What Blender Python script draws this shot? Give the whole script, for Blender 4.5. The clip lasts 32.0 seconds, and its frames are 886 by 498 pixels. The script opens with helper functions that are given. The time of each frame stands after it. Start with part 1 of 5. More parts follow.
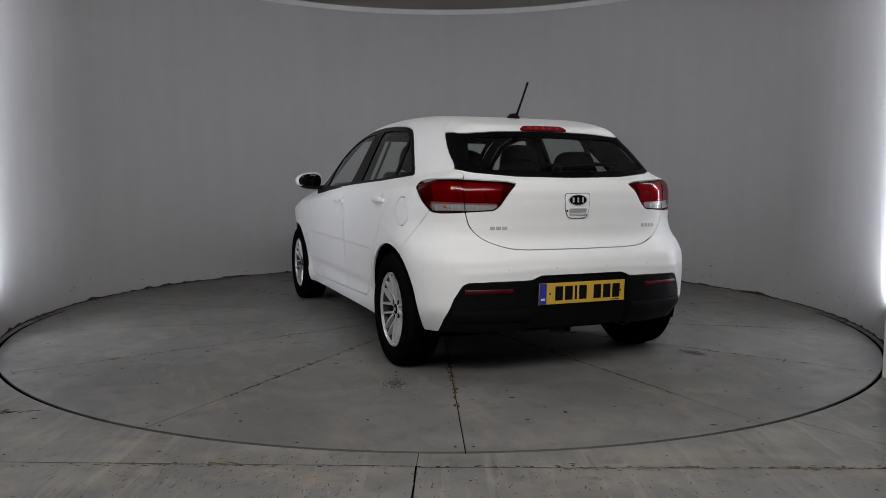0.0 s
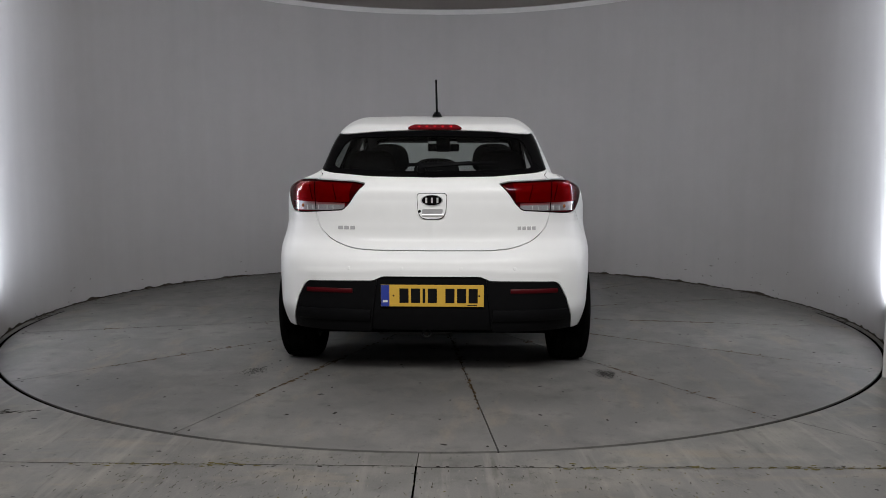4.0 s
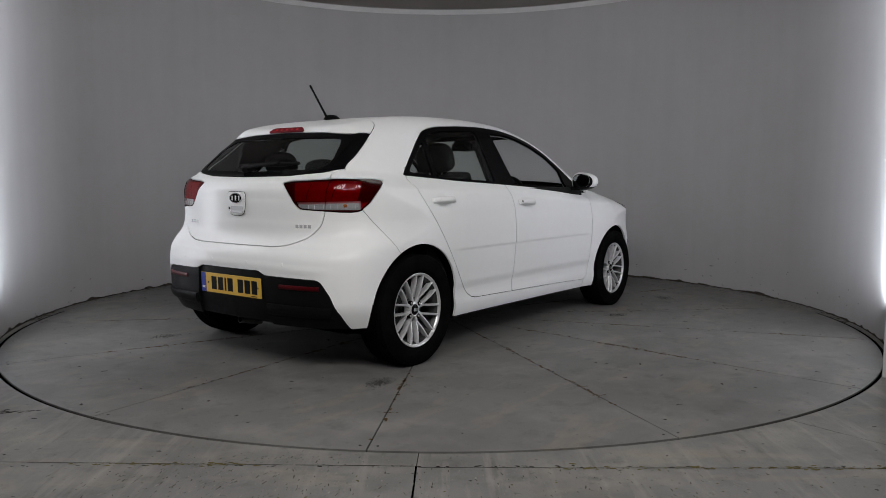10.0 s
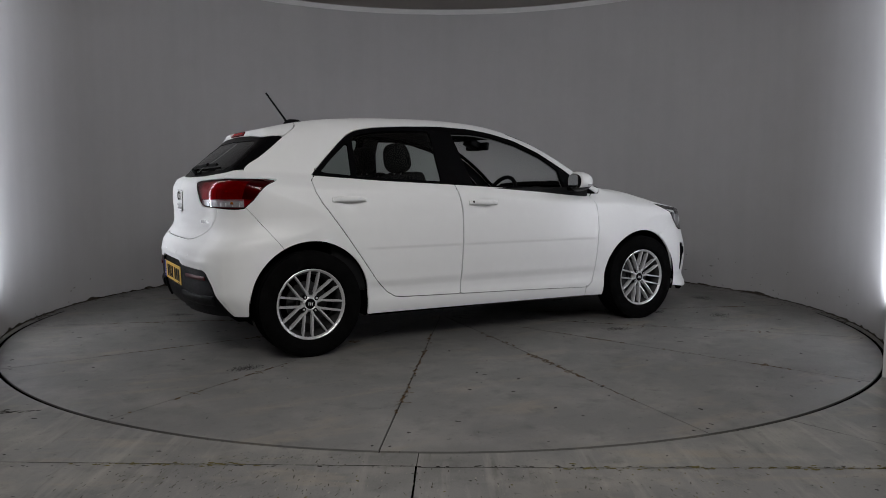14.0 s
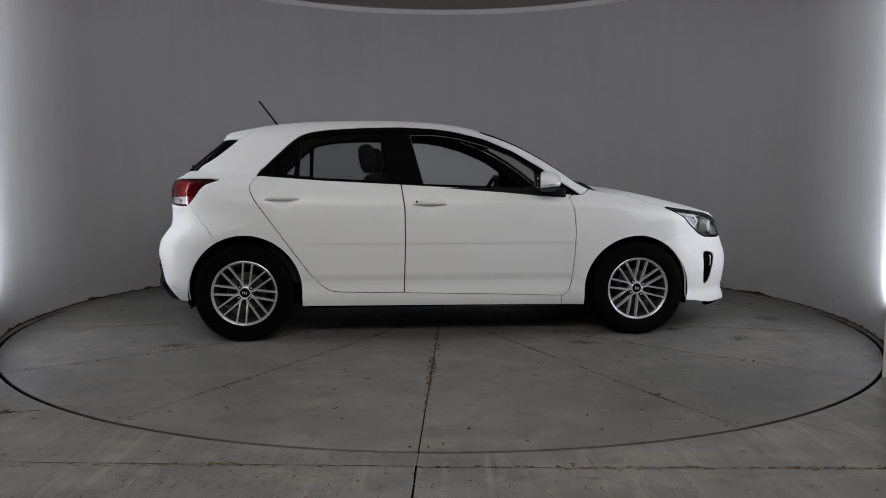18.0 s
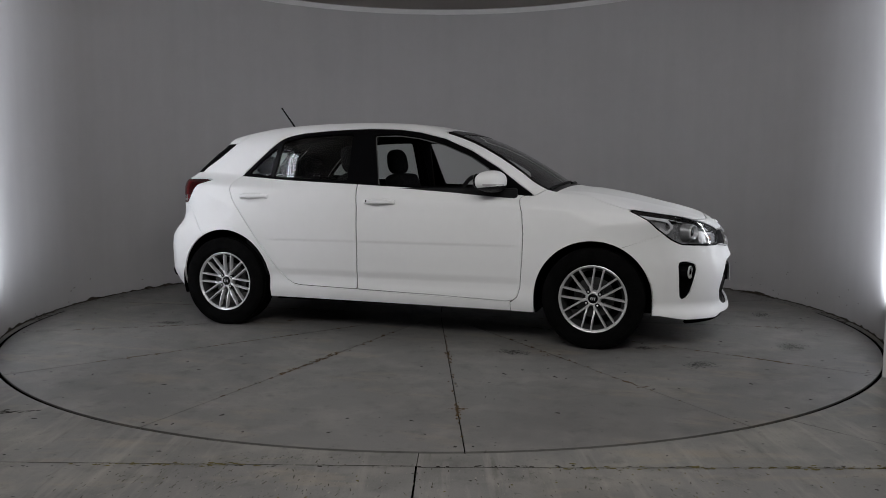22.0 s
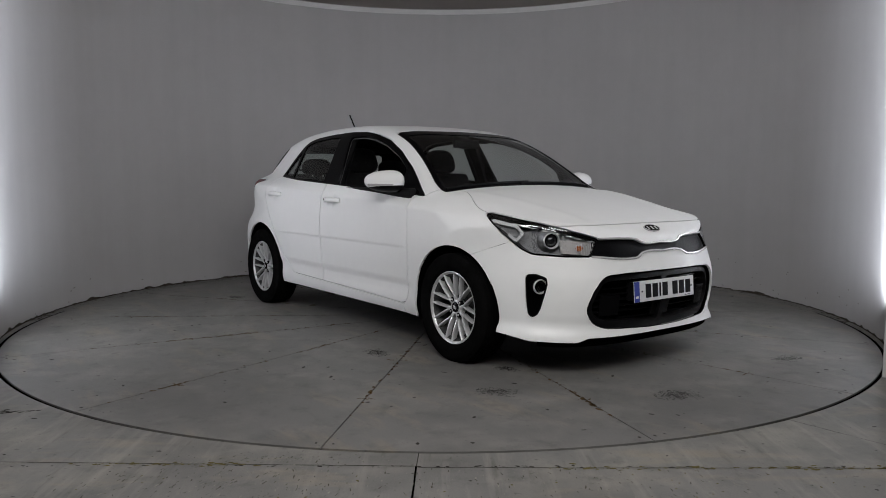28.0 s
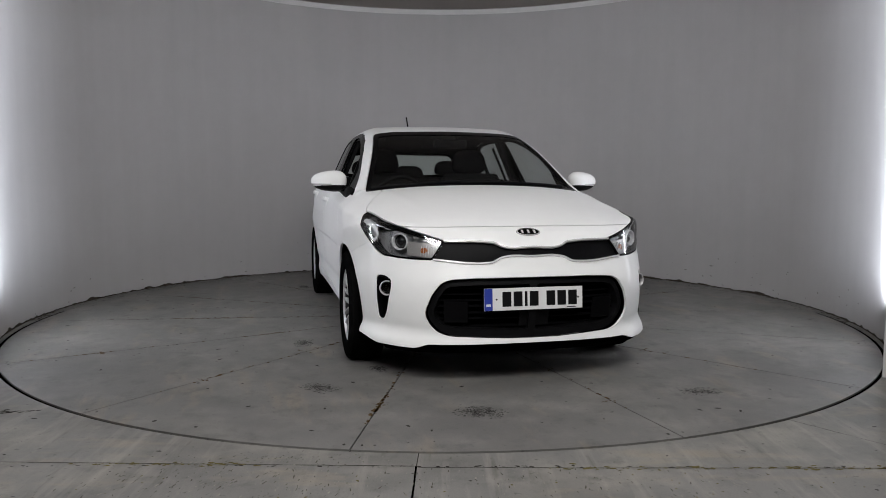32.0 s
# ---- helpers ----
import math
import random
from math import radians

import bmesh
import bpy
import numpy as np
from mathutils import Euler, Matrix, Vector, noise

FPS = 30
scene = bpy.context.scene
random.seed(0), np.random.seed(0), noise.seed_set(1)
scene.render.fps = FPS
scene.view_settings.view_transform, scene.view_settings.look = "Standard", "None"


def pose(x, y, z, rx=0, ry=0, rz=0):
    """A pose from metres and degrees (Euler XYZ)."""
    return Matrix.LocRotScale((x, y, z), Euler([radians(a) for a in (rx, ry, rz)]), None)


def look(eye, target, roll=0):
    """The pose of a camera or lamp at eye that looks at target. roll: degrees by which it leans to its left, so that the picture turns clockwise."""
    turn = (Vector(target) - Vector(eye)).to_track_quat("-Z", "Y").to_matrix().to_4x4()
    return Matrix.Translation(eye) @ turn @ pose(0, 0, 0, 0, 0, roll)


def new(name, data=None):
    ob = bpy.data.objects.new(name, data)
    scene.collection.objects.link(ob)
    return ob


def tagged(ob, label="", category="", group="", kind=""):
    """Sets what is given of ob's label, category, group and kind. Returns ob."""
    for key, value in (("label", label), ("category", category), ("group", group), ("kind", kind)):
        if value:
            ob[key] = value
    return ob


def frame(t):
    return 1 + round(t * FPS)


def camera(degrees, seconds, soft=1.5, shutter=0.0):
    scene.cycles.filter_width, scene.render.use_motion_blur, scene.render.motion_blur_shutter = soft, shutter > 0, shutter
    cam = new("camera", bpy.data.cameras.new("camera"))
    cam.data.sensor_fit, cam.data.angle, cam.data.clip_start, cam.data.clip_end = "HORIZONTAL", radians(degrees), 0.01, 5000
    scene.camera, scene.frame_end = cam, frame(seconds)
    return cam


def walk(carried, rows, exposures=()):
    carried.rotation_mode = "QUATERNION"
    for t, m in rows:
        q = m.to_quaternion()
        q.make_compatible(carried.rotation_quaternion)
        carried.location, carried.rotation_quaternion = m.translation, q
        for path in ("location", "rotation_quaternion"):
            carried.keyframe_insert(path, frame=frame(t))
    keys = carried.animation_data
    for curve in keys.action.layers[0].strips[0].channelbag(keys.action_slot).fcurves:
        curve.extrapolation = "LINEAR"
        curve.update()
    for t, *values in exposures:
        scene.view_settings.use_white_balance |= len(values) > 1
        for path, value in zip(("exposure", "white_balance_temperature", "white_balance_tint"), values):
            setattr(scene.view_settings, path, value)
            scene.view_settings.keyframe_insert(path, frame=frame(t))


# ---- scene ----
# One fixed camera before a turntable; z = 0 is the top of the turntable, its axis stands at the origin.
cam = camera(60.84, 32.0, soft=0.9)
EYE = Matrix.Translation((0.0, -5.727, 1.029)) @ pose(0, 0, 0, 0, 0, -0.162) @ pose(0, 0, 0, 84.771, 0, 0) @ pose(0, 0, 0, 0, 0, 0.140)
EXPOSURES = [(0, -0.43), (1, -0.31), (3, -0.26), (6, -0.05), (7.5, -0.14), (9, -0.30), (13, -0.70), (18.5, -0.70), (24, -0.63), (28, -0.42), (30, -0.40), (31, -0.24), (32, -0.08)]
walk(cam, [(0, EYE), (32, EYE)], EXPOSURES)

# ---- world and lamps ----
world = bpy.data.worlds.new("world")
scene.world = world
world.use_nodes = True
world.node_tree.nodes["Background"].inputs[0].default_value = (0.02, 0.02, 0.022, 1)
world.node_tree.nodes["Background"].inputs[1].default_value = 1.0


def area_lamp(name, m, sx, sy, power, color):
    data = bpy.data.lights.new(name, "AREA")
    data.shape, data.size, data.size_y, data.energy, data.color = "RECTANGLE", sx, sy, power, color
    ob = new(name, data)
    ob.matrix_basis = m
    return ob


for side in (-1, 1):
    # an upright tube by each end of the round wall: it grazes the wall beside it and shines across the turntable
    tube = area_lamp("tube_lamp", look((side * 2.735, -1.12, 1.60), (side * 3.478, -0.451, 1.60)), 0.03, 2.60, 64, (0.86, 0.905, 1.0))
    tube.data.spread = radians(80)
    area_lamp("tube_lamp", look((side * 2.70, -1.14, 1.66), (side * 1.70, -0.74, 1.66)), 0.12, 2.46, 20, (0.90, 0.93, 1.0))
# unseen soft lamps, added above the camera side to light car and floor
for x, y, power in ((-0.95, -4.3, 98), (0.95, -4.3, 98), (0.0, -5.6, 56)):
    area_lamp("front_soft_lamp", look((x, y, 2.93), (x, y + 1.6, 0)), 1.3, 1.0, power, (1.0, 0.985, 0.982))
# ---- small mesh tools ----
def spline(points):
    """A smooth curve through (u, v) points, for numpy arrays."""
    p = np.array(points, float)
    u, v = p[:, 0], p[:, 1]
    s = np.diff(v) / np.diff(u)
    h = np.diff(u)
    m = np.empty(len(u))
    m[0], m[-1] = s[0], s[-1]
    m[1:-1] = (s[:-1] * h[1:] + s[1:] * h[:-1]) / (h[:-1] + h[1:])

    def at(q):
        q = np.asarray(q, float)
        qc = np.clip(q, u[0], u[-1])
        i = np.clip(np.searchsorted(u, qc) - 1, 0, len(u) - 2)
        k = (qc - u[i]) / h[i]
        r = (2 * k**3 - 3 * k**2 + 1) * v[i] + (k**3 - 2 * k**2 + k) * h[i] * m[i] + (3 * k**2 - 2 * k**3) * v[i + 1] + (k**3 - k**2) * h[i] * m[i + 1]
        return r + np.where(q < u[0], (q - u[0]) * m[0], 0) + np.where(q > u[-1], (q - u[-1]) * m[-1], 0)

    grid = np.linspace(u[0] - 0.6, u[-1] + 0.6, 24000)
    table = at(grid)
    return lambda q: np.interp(q, grid, table)


def smax(a, b, k):
    """The greater of two fields, rounded over k where they meet."""
    h = np.maximum(k - np.abs(a - b), 0) / k
    return np.maximum(a, b) + h * h * k / 4


def step(x, a, b):
    t = np.clip((x - a) / (b - a), 0, 1)
    return t * t * (3 - 2 * t)


# ---- the car's outer form: negative inside, positive outside ----
SIDE = spline([(0.10, 0.76), (0.20, 0.828), (0.29, 0.850), (0.34, 0.846), (0.42, 0.850), (0.55, 0.860), (0.68, 0.864), (0.80, 0.858), (0.90, 0.842), (0.97, 0.815), (1.02, 0.785), (1.10, 0.745), (1.22, 0.690), (1.32, 0.640), (1.40, 0.590), (1.50, 0.510)])
PLAN = spline([(-2.0, 0.94), (-1.6, 0.98), (-1.3, 1.0), (-0.7, 0.99), (0.0, 0.985), (0.6, 0.985), (1.2, 1.0), (1.5, 0.99), (2.0, 0.94)])
HOUSE = spline([(-1.9, -0.16), (-1.4, -0.10), (-1.2, -0.075), (-0.9, -0.04), (-0.3, -0.018), (0.3, -0.028), (0.85, -0.07), (1.2, -0.07)])
TOP = spline([(-1.75, 1.275), (-1.50, 1.335), (-1.34, 1.373), (-1.10, 1.412), (-0.88, 1.429), (-0.53, 1.440), (-0.34, 1.440), (-0.10, 1.430), (0.05, 1.416), (0.25, 1.376), (0.45, 1.310), (0.65, 1.214), (0.85, 1.094), (0.94, 1.036), (1.02, 1.002), (1.20, 0.977), (1.40, 0.940), (1.60, 0.890), (1.78, 0.836), (1.90, 0.790), (1.98, 0.750), (2.10, 0.68)])
NOSE = spline([(0.10, 1.93), (0.15, 2.035), (0.19, 2.062), (0.225, 2.056), (0.26, 2.048), (0.34, 2.063), (0.44, 2.075), (0.52, 2.068), (0.60, 2.040), (0.685, 2.012), (0.74, 1.985), (0.82, 1.935), (1.0, 1.80)])
TAIL = spline([(0.18, -1.86), (0.25, -1.925), (0.33, -1.955), (0.44, -1.965), (0.56, -1.968), (0.63, -1.955), (0.675, -1.925), (0.72, -1.897), (0.80, -1.893), (0.92, -1.898), (0.99, -1.890), (1.03, -1.862), (1.055, -1.812), (1.10, -1.757), (1.20, -1.640), (1.28, -1.548), (1.30, -1.535), (1.33, -1.53), (1.36, -1.53), (1.45, -1.50)])
NOSE_PLAN = spline([(0, 0), (0.25, 0.010), (0.40, 0.034), (0.50, 0.068), (0.60, 0.135), (0.70, 0.255), (0.78, 0.41), (0.84, 0.62), (0.88, 0.95)])
TAIL_PLAN = spline([(0, 0), (0.25, 0.010), (0.40, 0.025), (0.50, 0.045), (0.60, 0.080), (0.70, 0.148), (0.76, 0.222), (0.80, 0.31), (0.84, 0.48), (0.88, 0.80)])


HANDLES = ((-1.094, 0.908), (-0.156, 0.880))


def belt(x):
    return 0.985 - 0.055 * x


def body_field(x, y, z):
    a = np.sqrt(y * y + 1e-6)
    zb = belt(x)
    side = SIDE(z) * PLAN(x) + HOUSE(x) * step(z, zb - 0.085, zb + 0.015)
    side = side - 0.0035 * step(z, 0.628, 0.610) * step(np.abs(x + 0.1), 0.95, 0.8)
    side = side - 0.009 * step(z, 0.428, 0.370) * step(np.abs(x + 0.1), 1.0, 0.85)
    for hx, hz in HANDLES:
        side = side - 0.016 * np.exp(-(((x - hx) / 0.050) ** 2) - ((z - hz) / 0.042) ** 2)
    flat = step(x, 1.85, 1.50)
    top = TOP(x + (0.06 + 0.14 * step(x, 1.3, 0.9)) * flat * a * a) - (0.008 + 0.037 * flat) * a * a - 0.035 * step(x, 0.7, 1.3) * step(x, 1.95, 1.72) * (a / 0.75) ** 4
    ridge = 0.60 - 0.17 * step(x, 0.95, 1.95)
    top = top + 0.005 * np.exp(-(((a - ridge) / 0.045) ** 2)) * step(x, 0.98, 1.15) * step(x, 1.95, 1.8)
    f = smax((a - side) * 0.93, (z - top) * 0.95, 0.05 + 0.06 * step(x, 0.9, 0.2) + 0.08 * step(x, 1.0, 1.3) * step(x, 1.9, 1.55))
    f = smax(f, x - NOSE(z) + NOSE_PLAN(a) * (1 - 0.21 * step(z, 0.65, 0.83) - 0.16 * step(z, 0.30, 0.21)), 0.05 - 0.02 * step(z, 0.6, 0.75))
    tail_bend = TAIL_PLAN(a) * (1 - 0.25 * step(z, 1.03, 1.12) - 0.32 * step(z, 0.82, 0.66) * step(z, 0.2, 0.4))
    tail_bend = tail_bend - 0.004 * np.exp(-(((z - 0.562 - 0.012 * step(a, 0.6, 0.2)) / 0.02) ** 2)) * step(a, 0.75, 0.6)
    f = smax(f, (TAIL(z) + tail_bend - x) * (1 - 0.3 * step(z, 1.0, 1.1)), 0.035)
    return f


def field_normal(p, field):
    e = 1e-3
    g = np.stack([field(p[:, 0] + e, p[:, 1], p[:, 2]) - field(p[:, 0] - e, p[:, 1], p[:, 2]),
                  field(p[:, 0], p[:, 1] + e, p[:, 2]) - field(p[:, 0], p[:, 1] - e, p[:, 2]),
                  field(p[:, 0], p[:, 1], p[:, 2] + e) - field(p[:, 0], p[:, 1], p[:, 2] - e)], 1) / (2 * e)
    return g


def field_mesh(field, low, high, h):
    """Vertices, triangles and normals of the surface where the field is zero."""
    ax = [np.arange(l, u + h, h) for l, u in zip(low, high)]
    n = [len(a) for a in ax]
    val = np.empty(n, np.float32)
    yy, zz = np.meshgrid(ax[1], ax[2], indexing="ij")
    for i, x in enumerate(ax[0]):
        val[i] = field(np.full_like(yy, x), yy, zz)
    neg = val < 0
    corner = [(i, j, k) for i in (0, 1) for j in (0, 1) for k in (0, 1)]
    cut = lambda i, j, k: (slice(i, n[0] - 1 + i), slice(j, n[1] - 1 + j), slice(k, n[2] - 1 + k))
    count = sum(neg[cut(*c)].astype(np.int8) for c in corner)
    active = (count > 0) & (count < 8)
    idx = np.full(active.shape, -1)
    idx[active] = np.arange(active.sum())
    cell = np.argwhere(active)
    total, weight = np.zeros((len(cell), 3)), np.zeros(len(cell))
    for c in corner:
        for axis in range(3):
            if c[axis]:
                continue
            d = list(c)
            d[axis] = 1
            va = val[cell[:, 0] + c[0], cell[:, 1] + c[1], cell[:, 2] + c[2]]
            vb = val[cell[:, 0] + d[0], cell[:, 1] + d[1], cell[:, 2] + d[2]]
            m = (va < 0) != (vb < 0)
            t = va[m] / (va[m] - vb[m])
            q = np.tile(np.array(c, float), (m.sum(), 1))
            q[:, axis] = t
            total[m] += q
            weight[m] += 1
    v = (cell + total / weight[:, None]) * h + np.array([a[0] for a in ax])
    for _ in range(4):
        g = field_normal(v, field)
        v = v - np.clip(field(v[:, 0], v[:, 1], v[:, 2])[:, None] * g / ((g * g).sum(1)[:, None] + 1e-6), -h, h) * 0.9
    tris = []
    for axis in range(3):
        b, c = (axis + 1) % 3, (axis + 2) % 3
        lo, hi = [slice(None)] * 3, [slice(None)] * 3
        lo[axis], hi[axis] = slice(0, n[axis] - 1), slice(1, n[axis])
        for o in (b, c):
            lo[o] = hi[o] = slice(1, n[o] - 1)
        flip = neg[tuple(lo)] != neg[tuple(hi)]
        e = np.argwhere(flip)
        e[:, b] += 1
        e[:, c] += 1
        inside_low = neg[e[:, 0], e[:, 1], e[:, 2]]
        ring = []
        for db, dc in ((-1, -1), (0, -1), (0, 0), (-1, 0)):
            q = e.copy()
            q[:, b] += db
            q[:, c] += dc
            ring.append(idx[q[:, 0], q[:, 1], q[:, 2]])
        quad = np.stack(ring, 1)
        quad[~inside_low] = quad[~inside_low][:, ::-1]
        tris += [quad[:, [0, 1, 2]], quad[:, [0, 2, 3]]]
    t = np.concatenate(tris)
    t = t[(t >= 0).all(1)]
    nrm = field_normal(v, field)
    return v, t, nrm / np.linalg.norm(nrm, axis=1)[:, None]


def slice_mesh(mesh, s):
    """Cut a mesh (v, t, n) along the zero line of the values s at its vertices: the part below zero, the part above."""
    v, t, n = mesh
    s = np.where(np.abs(s) < 1e-6, 1e-6, s)
    neg = s < 0
    k = neg[t].sum(1)
    mixed = t[(k == 1) | (k == 2)]
    lone = np.where((neg[mixed].sum(1) == 1)[:, None], neg[mixed], ~neg[mixed]).argmax(1) if len(mixed) else np.zeros(0, int)
    r = np.arange(len(mixed))
    a, b, c = mixed[r, lone], mixed[r, (lone + 1) % 3], mixed[r, (lone + 2) % 3]
    lo = np.concatenate([np.minimum(a, b), np.minimum(a, c)])
    hi = np.concatenate([np.maximum(a, b), np.maximum(a, c)])
    keys, back = np.unique(lo * np.int64(len(v)) + hi, return_inverse=True)
    back = back.reshape(-1)
    p, q = keys // len(v), keys % len(v)
    w = (s[p] / (s[p] - s[q]))[:, None]
    nv, nn = v[p] * (1 - w) + v[q] * w, n[p] * (1 - w) + n[q] * w
    v2, n2 = np.concatenate([v, nv]), np.concatenate([n, nn])
    ab, ac = len(v) + back[: len(mixed)], len(v) + back[len(mixed):]
    one = np.stack([a, ab, ac], 1)
    two = np.concatenate([np.stack([ab, b, c], 1), np.stack([ab, c, ac], 1)])
    a_neg = neg[a]
    below = np.concatenate([t[k == 3], one[a_neg], two[np.tile(~a_neg, 2)]])
    above = np.concatenate([t[k == 0], one[~a_neg], two[np.tile(a_neg, 2)]])
    return tidy(v2, below, n2), tidy(v2, above, n2)


def tidy(v, t, n):
    used, back = np.unique(t, return_inverse=True)
    return v[used], back.reshape(-1, 3), n[used]


def poly_field(u, w, poly):
    """Signed distance to a closed outline in a plane, below zero inside."""
    p = np.array(poly, float)
    best, inside = np.full(len(u), 1e9), np.zeros(len(u), bool)
    for (ax, ay), (bx, by) in zip(p, np.roll(p, -1, 0)):
        ex, ey = bx - ax, by - ay
        t = np.clip(((u - ax) * ex + (w - ay) * ey) / (ex * ex + ey * ey + 1e-12), 0, 1)
        best = np.minimum(best, np.hypot(u - ax - t * ex, w - ay - t * ey))
        cross = (ay > w) != (by > w)
        xs = ax + (w - ay) / np.where(by == ay, 1e-12, by - ay) * ex
        inside ^= cross & (u < xs)
    return np.where(inside, -best, best)


def rounded(points, steps=8):
    """A closed outline whose corners are eased into curves (each point with its corner radius)."""
    out = []
    n = len(points)
    for i, (x, y, r) in enumerate(points):
        p, a, b = Vector((x, y)), Vector(points[i - 1][:2]), Vector(points[(i + 1) % n][:2])
        if r <= 0:
            out.append((x, y))
            continue
        da, db = (a - p).length, (b - p).length
        pa, pb = p + (a - p) * min(r / da, 0.48), p + (b - p) * min(r / db, 0.48)
        for k in range(steps + 1):
            t = k / steps
            q = pa * (1 - t) ** 2 + p * 2 * t * (1 - t) + pb * t * t
            out.append((q.x, q.y))
    return out


# ---- materials ----
def material(name, color, rough=0.5, metal=0.0, vary=0.06, scale=8.0, bump=0.0, bump_scale=60.0, coat=0.0, fine=None, spec=0.5, coat_rough=0.04):
    """A surface with slow and fine variation of colour and roughness."""
    m = bpy.data.materials.new(name)
    m.use_nodes = True
    nt = m.node_tree
    b = nt.nodes["Principled BSDF"]
    b.inputs["Metallic"].default_value = metal
    b.inputs["Specular IOR Level"].default_value = spec
    b.inputs["Coat Weight"].default_value = coat
    b.inputs["Coat Roughness"].default_value = coat_rough
    tc = nt.nodes.new("ShaderNodeTexCoord")
    mix = None
    for sc, amount in ((scale, vary), (fine or scale * 9, vary * 0.6)):
        no = nt.nodes.new("ShaderNodeTexNoise")
        no.inputs["Scale"].default_value, no.inputs["Detail"].default_value = sc, 6
        nt.links.new(tc.outputs["Object"], no.inputs["Vector"])
        mr = nt.nodes.new("ShaderNodeMapRange")
        mr.inputs[1].default_value, mr.inputs[2].default_value = 0.3, 0.7
        mr.inputs[3].default_value, mr.inputs[4].default_value = 1 - amount, 1 + amount
        nt.links.new(no.outputs[0], mr.inputs[0])
        if mix is None:
            mix = mr.outputs[0]
        else:
            mu = nt.nodes.new("ShaderNodeMath")
            mu.operation = "MULTIPLY"
            nt.links.new(mix, mu.inputs[0])
            nt.links.new(mr.outputs[0], mu.inputs[1])
            mix = mu.outputs[0]
    col = nt.nodes.new("ShaderNodeVectorMath")
    col.operation = "SCALE"
    col.inputs[0].default_value = color
    nt.links.new(mix, col.inputs["Scale"])
    nt.links.new(col.outputs[0], b.inputs["Base Color"])
    ro = nt.nodes.new("ShaderNodeMath")
    ro.operation, ro.use_clamp = "MULTIPLY", True
    ro.inputs[1].default_value = rough
    nt.links.new(mix, ro.inputs[0])
    nt.links.new(ro.outputs[0], b.inputs["Roughness"])
    if bump:
        no = nt.nodes.new("ShaderNodeTexNoise")
        no.inputs["Scale"].default_value, no.inputs["Detail"].default_value = bump_scale, 8
        nt.links.new(tc.outputs["Object"], no.inputs["Vector"])
        bu = nt.nodes.new("ShaderNodeBump")
        bu.inputs["Strength"].default_value, bu.inputs["Distance"].default_value = bump, 0.01
        nt.links.new(no.outputs[0], bu.inputs["Height"])
        nt.links.new(bu.outputs[0], b.inputs["Normal"])
    return m


def glass(name, color, rough=0.02, ior=1.45):
    m = bpy.data.materials.new(name)
    m.use_nodes = True
    b = m.node_tree.nodes["Principled BSDF"]
    b.inputs["Base Color"].default_value = (*color, 1)
    b.inputs["Roughness"].default_value, b.inputs["IOR"].default_value = rough, ior
    b.inputs["Transmission Weight"].default_value = 1.0
    return m


def tinted_pane(name, tint, gloss=0.02):
    """A thin pane: it tints what is seen through it and mirrors a little more at a glancing angle."""
    m = bpy.data.materials.new(name)
    m.use_nodes = True
    nt = m.node_tree
    out = nt.nodes["Material Output"]
    nt.nodes.remove(nt.nodes["Principled BSDF"])
    tr, gl, mx, fr, po, ml = (nt.nodes.new(k) for k in ("ShaderNodeBsdfTransparent", "ShaderNodeBsdfGlossy", "ShaderNodeMixShader", "ShaderNodeLayerWeight", "ShaderNodeMath", "ShaderNodeMath"))
    tr.inputs[0].default_value = (*tint, 1)
    gl.inputs["Roughness"].default_value = 0.02
    fr.inputs[0].default_value = 0.5
    po.operation, ml.operation = "POWER", "MULTIPLY_ADD"
    po.inputs[1].default_value = 5.0
    ml.inputs[1].default_value, ml.inputs[2].default_value = 1 - gloss, gloss
    nt.links.new(fr.outputs["Facing"], po.inputs[0])
    nt.links.new(po.outputs[0], ml.inputs[0])
    nt.links.new(ml.outputs[0], mx.inputs[0])
    nt.links.new(tr.outputs[0], mx.inputs[1])
    nt.links.new(gl.outputs[0], mx.inputs[2])
    nt.links.new(mx.outputs[0], out.inputs[0])
    return m


WHITE = material("white_paint", (0.80, 0.805, 0.80), 0.5, 0, 0.012, 2.0, coat=0.4, spec=0.0, coat_rough=0.22)
BLACK = material("black_plastic", (0.0045, 0.0045, 0.005), 0.45, 0, 0.12, 30, 0.1, 900, spec=0.07)
GLOSS_BLACK = material("gloss_black", (0.003, 0.003, 0.0034), 0.2, 0, 0.05, 10, spec=0.045)
RUBBER = material("tyre_rubber", (0.004, 0.004, 0.004), 0.9, 0, 0.3, 14, spec=0.0)
GAP = material("dark_gap", (0.0015, 0.0015, 0.0015), 0.9, 0, 0.1, 10, spec=0.0)
ALLOY = material("alloy", (0.62, 0.62, 0.625), 0.32, 0.5, 0.05, 40)
DARK_ALLOY = material("rim_barrel", (0.04, 0.04, 0.04), 0.5, 0.6, 0.1, 30)
CHROME = material("chrome", (0.80, 0.80, 0.80), 0.24, 0.5, 0.03, 20)
DARK_WALL = material("dark_hall_paint", (0.05, 0.05, 0.052), 0.8, 0, 0.1, 2)
WALL = material("wall_paint", (0.46, 0.452, 0.453), 0.75, 0, 0.02, 1.2, 0.03, 40)


